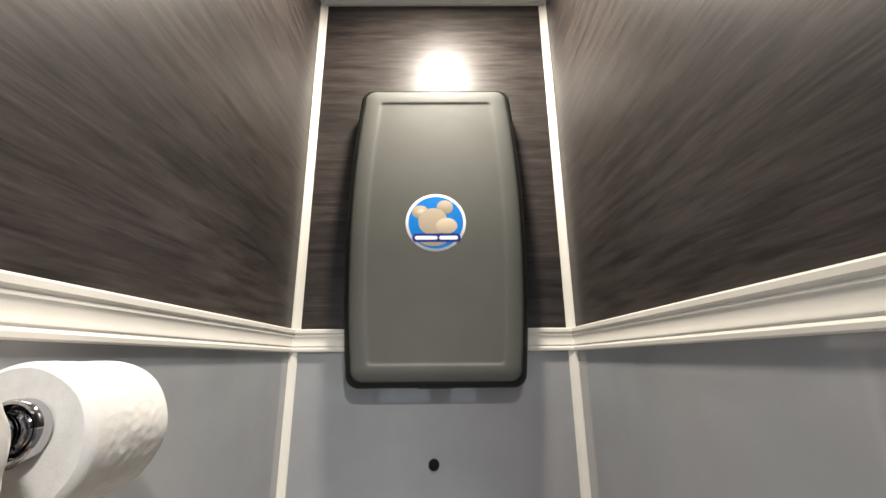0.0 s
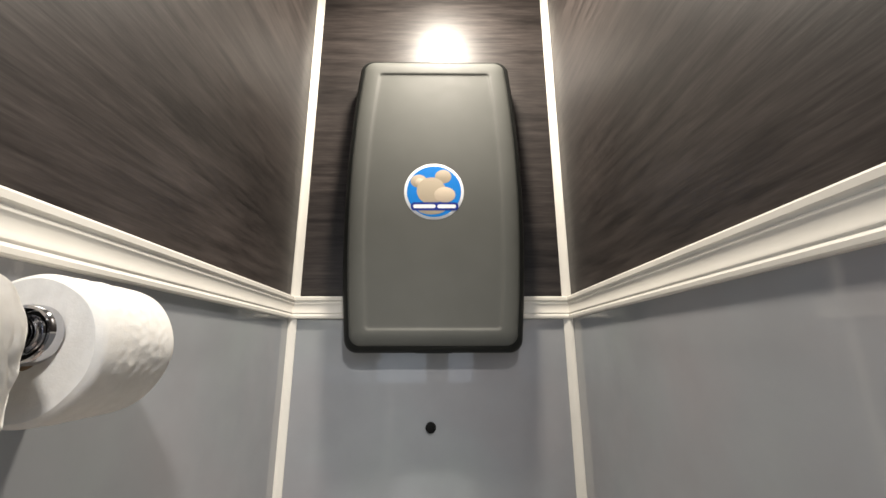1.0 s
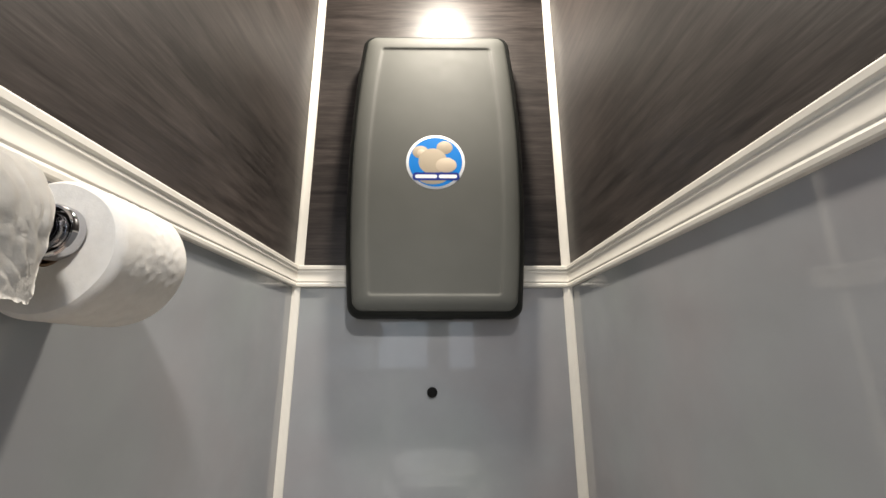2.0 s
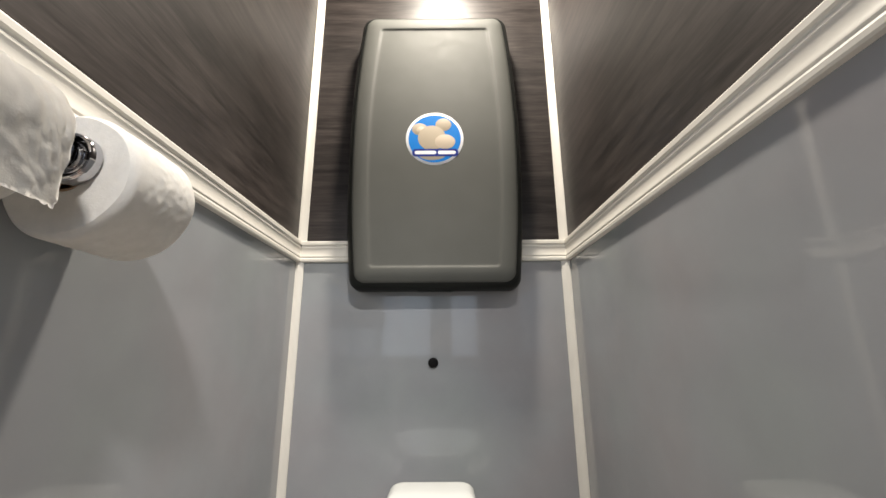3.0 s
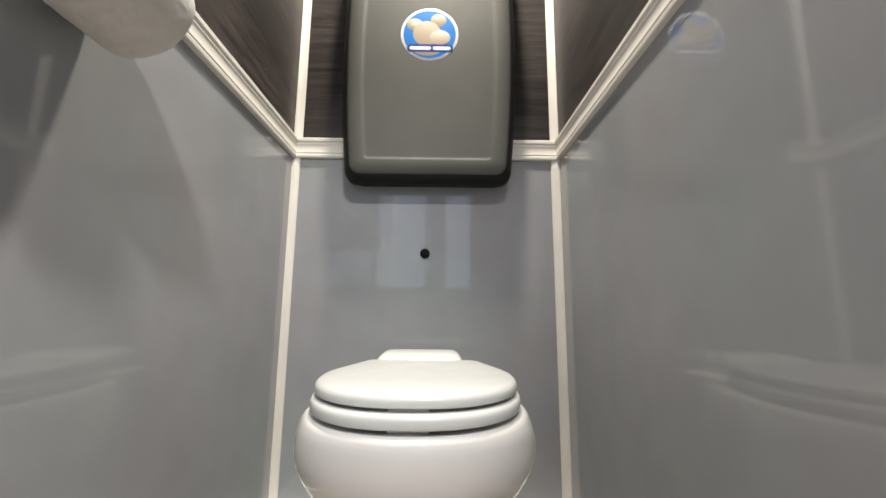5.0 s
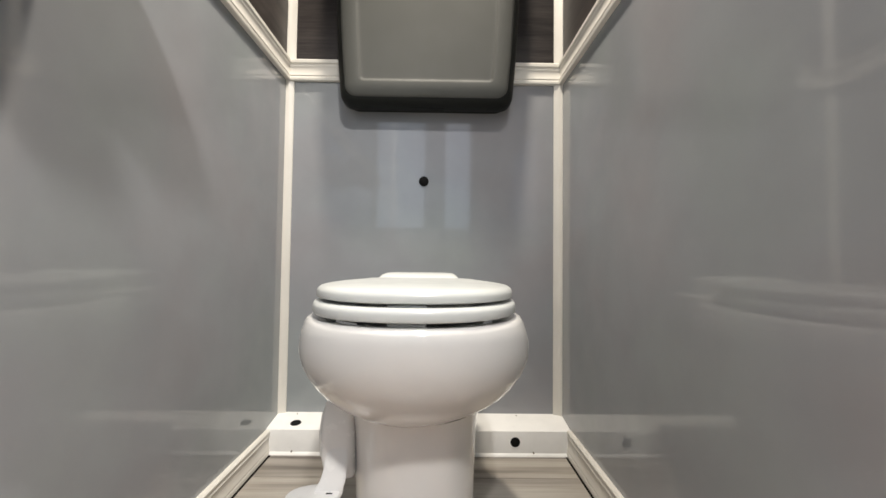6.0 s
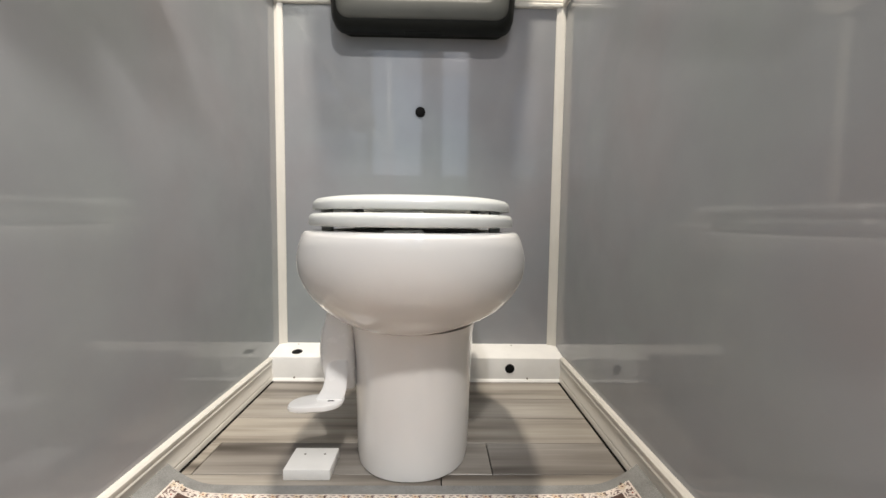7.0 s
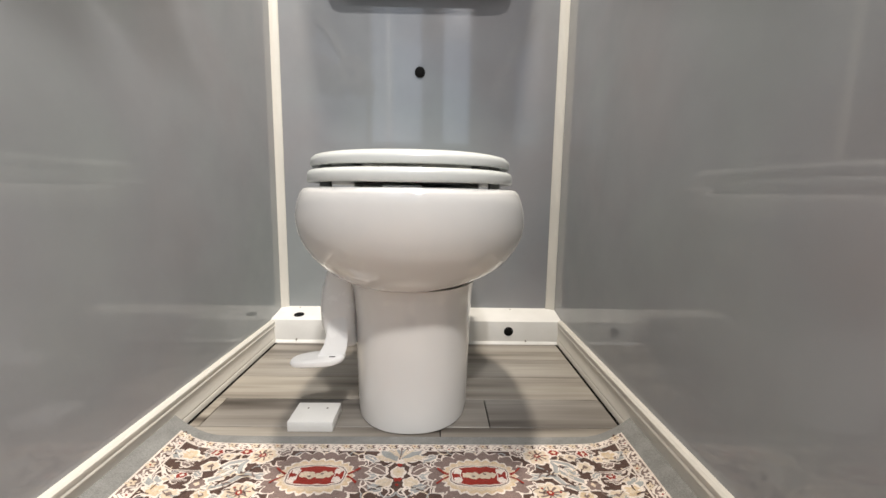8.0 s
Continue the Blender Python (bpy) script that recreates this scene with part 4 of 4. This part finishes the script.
        ragged(cx, cy - 0.008, 0.0070, 0.0042, RED, 9.2, 6, 0.0010)
        blob(cx, cy + 0.026, 0.0042, 0.0042, RED, 9.2)
        blob(cx, cy - 0.020, 0.0020, 0.0030, RED, 9.2)

    def bloom(cx, cy, r, mat, heart):
        ragged(cx, cy, r, r * 0.82, IVORY, 7.8, 6, r * 0.16)
        ragged(cx, cy, r * 0.74, r * 0.58, mat, 8.4, 6, r * 0.12)
        ragged(cx, cy, r * 0.30, r * 0.24, heart, 9.0, 4, r * 0.06)

    def bough(x, cy, sx):
        """Grey-blue branch that leaves the palmette's end and forks towards the border."""
        def p(*steps):
            return [(x + sx * dx, cy + dy) for dx, dy in steps]
        for pts in (p((0.214, 0.003), (0.228, 0.002), (0.240, 0.003), (0.252, 0.003)),
                    p((0.250, 0.002), (0.258, 0.012), (0.262, 0.026), (0.256, 0.040), (0.268, 0.036), (0.284, 0.030), (0.292, 0.020)),
                    p((0.250, 0.003), (0.258, -0.008), (0.266, -0.018), (0.280, -0.025), (0.296, -0.022), (0.312, -0.026)),
                    p((0.264, 0.014), (0.274, 0.004), (0.288, -0.006), (0.300, -0.012))):
            ribbon(pts, 0.0125, IVORY, 6.9)
            ribbon(pts, 0.0068, BLUE, 7.3)
        for pts in (p((0.300, 0.018), (0.322, 0.010), (0.345, 0.012), (0.366, 0.010), (0.384, 0.016)), p((0.384, 0.016), (0.372, 0.000), (0.352, -0.010), (0.330, -0.010)),
                    p((0.268, 0.060), (0.290, 0.052), (0.312, 0.055), (0.340, 0.044), (0.362, 0.044)), p((0.376, 0.012), (0.382, -0.004), (0.378, -0.018), (0.366, -0.026)),
                    p((0.312, -0.026), (0.330, -0.034), (0.345, -0.030), (0.360, -0.036))):
            ribbon(pts, 0.0050, IVORY, 6.7)
            ribbon(pts[1:], 0.0020, TAUPE, 7.1)

    def border_garden(x, cy, sx):
        bough(x, cy, sx)
        rosette(x + sx * 0.236, cy + 0.050, 0.0245)
        rosette(x + sx * 0.236, cy - 0.037, 0.0265)
        for dx, dy, r, m, h in ((0.268, 0.060, 0.0115, RED, CREAM), (0.318, 0.057, 0.0120, RED, CREAM), (0.360, 0.050, 0.0165, GOLD, CREAM), (0.294, 0.047, 0.0120, CREAM, TAUPE),
                                (0.340, 0.043, 0.0110, CREAM, TAUPE), (0.310, 0.023, 0.0155, CREAM, TAUPE), (0.309, -0.019, 0.0160, TAUPE, CREAM), (0.345, 0.001, 0.0105, RED, IVORY),
                                (0.363, -0.034, 0.0175, GOLD, CREAM), (0.338, -0.040, 0.0140, CREAM, TAUPE), (0.290, -0.042, 0.0135, GOLD, TAUPE)):
            bloom(x + sx * dx, cy + dy, r, m, h)
        for dx, dy, l, w, a, m in ((0.378, 0.046, 0.0110, 0.0075, 0.9, BLUE), (0.374, -0.020, 0.0125, 0.0090, 0.4, BLUE), (0.360, -0.006, 0.0110, 0.0050, -0.4, CREAM), (0.284, 0.012, 0.0100, 0.0045, -0.6, BLUE),
                                   (0.352, 0.028, 0.0100, 0.0045, 0.3, TAUPE), (0.330, 0.062, 0.0090, 0.0040, -0.3, TAUPE), (0.322, 0.004, 0.0085, 0.0040, 0.6, BLUE), (0.200, 0.058, 0.0095, 0.0050, -0.7, TAUPE),
                                   (0.205, -0.052, 0.0100, 0.0050, 0.7, TAUPE), (0.268, -0.046, 0.0100, 0.0045, 0.3, BLUE)):
            leaf(x + sx * dx, cy + dy, l, w, sx * a, m)

    def filler(cy):
        """Close scrollwork of outlined leaves, the same on both sides of the middle line."""
        for _ in range(120):
            dx, dy, a = rnd.uniform(0.01, 0.375), rnd.uniform(-0.20, -0.075), rnd.uniform(0, 3.1)
            l, w = rnd.uniform(0.006, 0.014), rnd.uniform(0.003, 0.006)
            m_ = (TAUPE, TAUPE, BLUE, BLUE, CREAM, IVORY, GOLD)[rnd.randrange(7)]
            lobes = (0, 5, 7)[rnd.randrange(3)]
            for sx in (-1, 1):
                outlined(xc + sx * dx, cy + dy, l, w, m_, 5.6, lobes, 0.22 if lobes else 0, IVORY, 0.0020, a if sx > 0 else math.pi - a)

    def scrolls(cy):
        """Thin curling stems, mirrored over the middle line."""
        for i in range(210):
            dx, dy = rnd.uniform(0.01, 0.375), rnd.uniform(-0.20, -0.075) if i < 110 else rnd.uniform(-0.075, 0.08)
            r, a0, sw = rnd.uniform(0.006, 0.017), rnd.uniform(0, 6.28), rnd.choice((-1, 1)) * rnd.uniform(1.8, 4.2)
            m_ = (IVORY, IVORY, BLUE, CREAM)[rnd.randrange(4)]
            for sx in (-1, 1):
                pts = [(xc + sx * (dx + r * (1 - 0.4 * t / 7) * math.cos(a0 + sw * t / 7)), cy + dy + r * (1 - 0.4 * t / 7) * math.sin(a0 + sw * t / 7)) for t in range(8)]
                ribbon(pts, 0.0026, m_, 6.2)

    def stitches(cy):
        """Short broken strokes over flowers and leaves, mirrored over the middle line."""
        for _ in range(330):
            dx, dy, a, l = rnd.uniform(0.01, 0.375), rnd.uniform(-0.20, 0.08), rnd.uniform(0, 3.1), rnd.uniform(0.003, 0.008)
            if abs(dx - 0.131) < 0.075 and abs(dy) < 0.055:
                continue
            m_ = (IVORY, BROWN, TAUPE, BROWN, BLUE, CREAM)[rnd.randrange(6)]
            for sx in (-1, 1):
                ca, sa = sx * math.cos(a), math.sin(a)
                px, py = xc + sx * dx, cy + dy
                ribbon([(px - l * ca, py - l * sa), (px - 0.25 * l * sa, py + 0.25 * l * ca), (px + l * ca, py + l * sa)], 0.0021, m_, 10.4)

    period = 0.30
    for row in range(5):
        cy = 0.607 - row * period
        if cy < y0 + 0.06:
            break
        filler(cy)
        scrolls(cy)
        stitches(cy)
        for sx in (-1, 1):
            m = xc + 0.131 * sx
            palmette(m, cy)
            border_garden(xc, cy, sx)
            rosette(xc + 0.110 * sx, cy - 0.140, 0.036)
            bloom(xc + 0.335 * sx, cy - 0.120, 0.030, BLUE, CREAM)
            bloom(xc + 0.220 * sx, cy - 0.110, 0.026, GOLD, RED)
        spray(xc, cy)
        rosette(xc, cy - 0.110, 0.034)
    # uneven weave
    for v in pat.verts:
        wx, wy = noise.noise((v.co.x * 170, v.co.y * 170, 1.3)), noise.noise((v.co.x * 170, v.co.y * 170, 8.7))
        if v.co.z > 0.0087 + 0.00035 * 5.3 + lift(v.co.x, v.co.y):
            v.co.x, v.co.y = v.co.x + 0.0022 * wx, v.co.y + 0.0022 * wy
    for f in list(pat.faces):
        c = f.calc_center_median()
        inside = x0 + 0.0505 < c.x < x1 - 0.0505 and y0 + 0.0505 < c.y < top_y(c.x, 0.0505)
        if not inside and c.z > 0.0087 + 0.00035 * 5.3 + lift(c.x, c.y):
            pat.faces.remove(f)
    me = bpy.data.meshes.new("pile_pattern")
    for f in pat.faces:
        if f.normal.z < 0:
            f.normal_flip()
    pat.normal_update()
    for f in pat.faces:
        if f.normal.z < 0:
            f.normal_flip()
    pat.to_mesh(me)
    pat.free()
    for m in mats:
        me.materials.append(m)
    pile = new("pile_pattern", me)
    pile.parent = ob
    tagged(pile, "woven floral pile in brown, cream, grey-blue and red")


rug()


# ---- floor planks ----
def planks():
    rnd = random.Random(11)
    width, gap = 0.1105, 0.0020
    meshes = {}

    def plank(xa, xb, ya, yb):
        key = (round(xb - xa, 3), round(yb - ya, 3))
        if key not in meshes:
            hx, hy = (xb - xa) / 2, (yb - ya) / 2
            bm = bmesh.new()
            rings = [[(-hx + i, -hy + i, z), (hx - i, -hy + i, z), (hx - i, hy - i, z), (-hx + i, hy - i, z)] for i, z in ((0, -0.004), (0, -0.0008), (0.0008, 0.0))]
            loft(bm, rings)
            me = bpy.data.meshes.new("plank")
            bm.to_mesh(me)
            bm.free()
            me.materials.append(PLANK)
            meshes[key] = me
        ob = new("plank", meshes[key])
        ob.parent = floor
        ob.location = ((xa + xb) / 2, (ya + yb) / 2, 0.0)
    starts = {0: -0.412, 1: 0.02, 2: -0.03, 3: 0.04, 4: 0.0, -1: 0.066}
    row = -20
    while row < 5:
        ya = 0.7625 + row * width
        yb = min(ya + width, YB)
        if ya < YF:
            row += 1
            continue
        s = starts.get(row, rnd.uniform(-0.4, 0.2))
        cuts = sorted({XL + 0.0172, XR - 0.0172, *[c for c in (s - 1.156, s - 0.578, s, s + 0.578, s + 1.156) if XL + 0.02 < c < XR - 0.02]})
        for a, b in zip(cuts, cuts[1:]):
            plank(a + gap / 2, b - gap / 2, ya + gap / 2, yb - gap / 2)
        row += 1


planks()
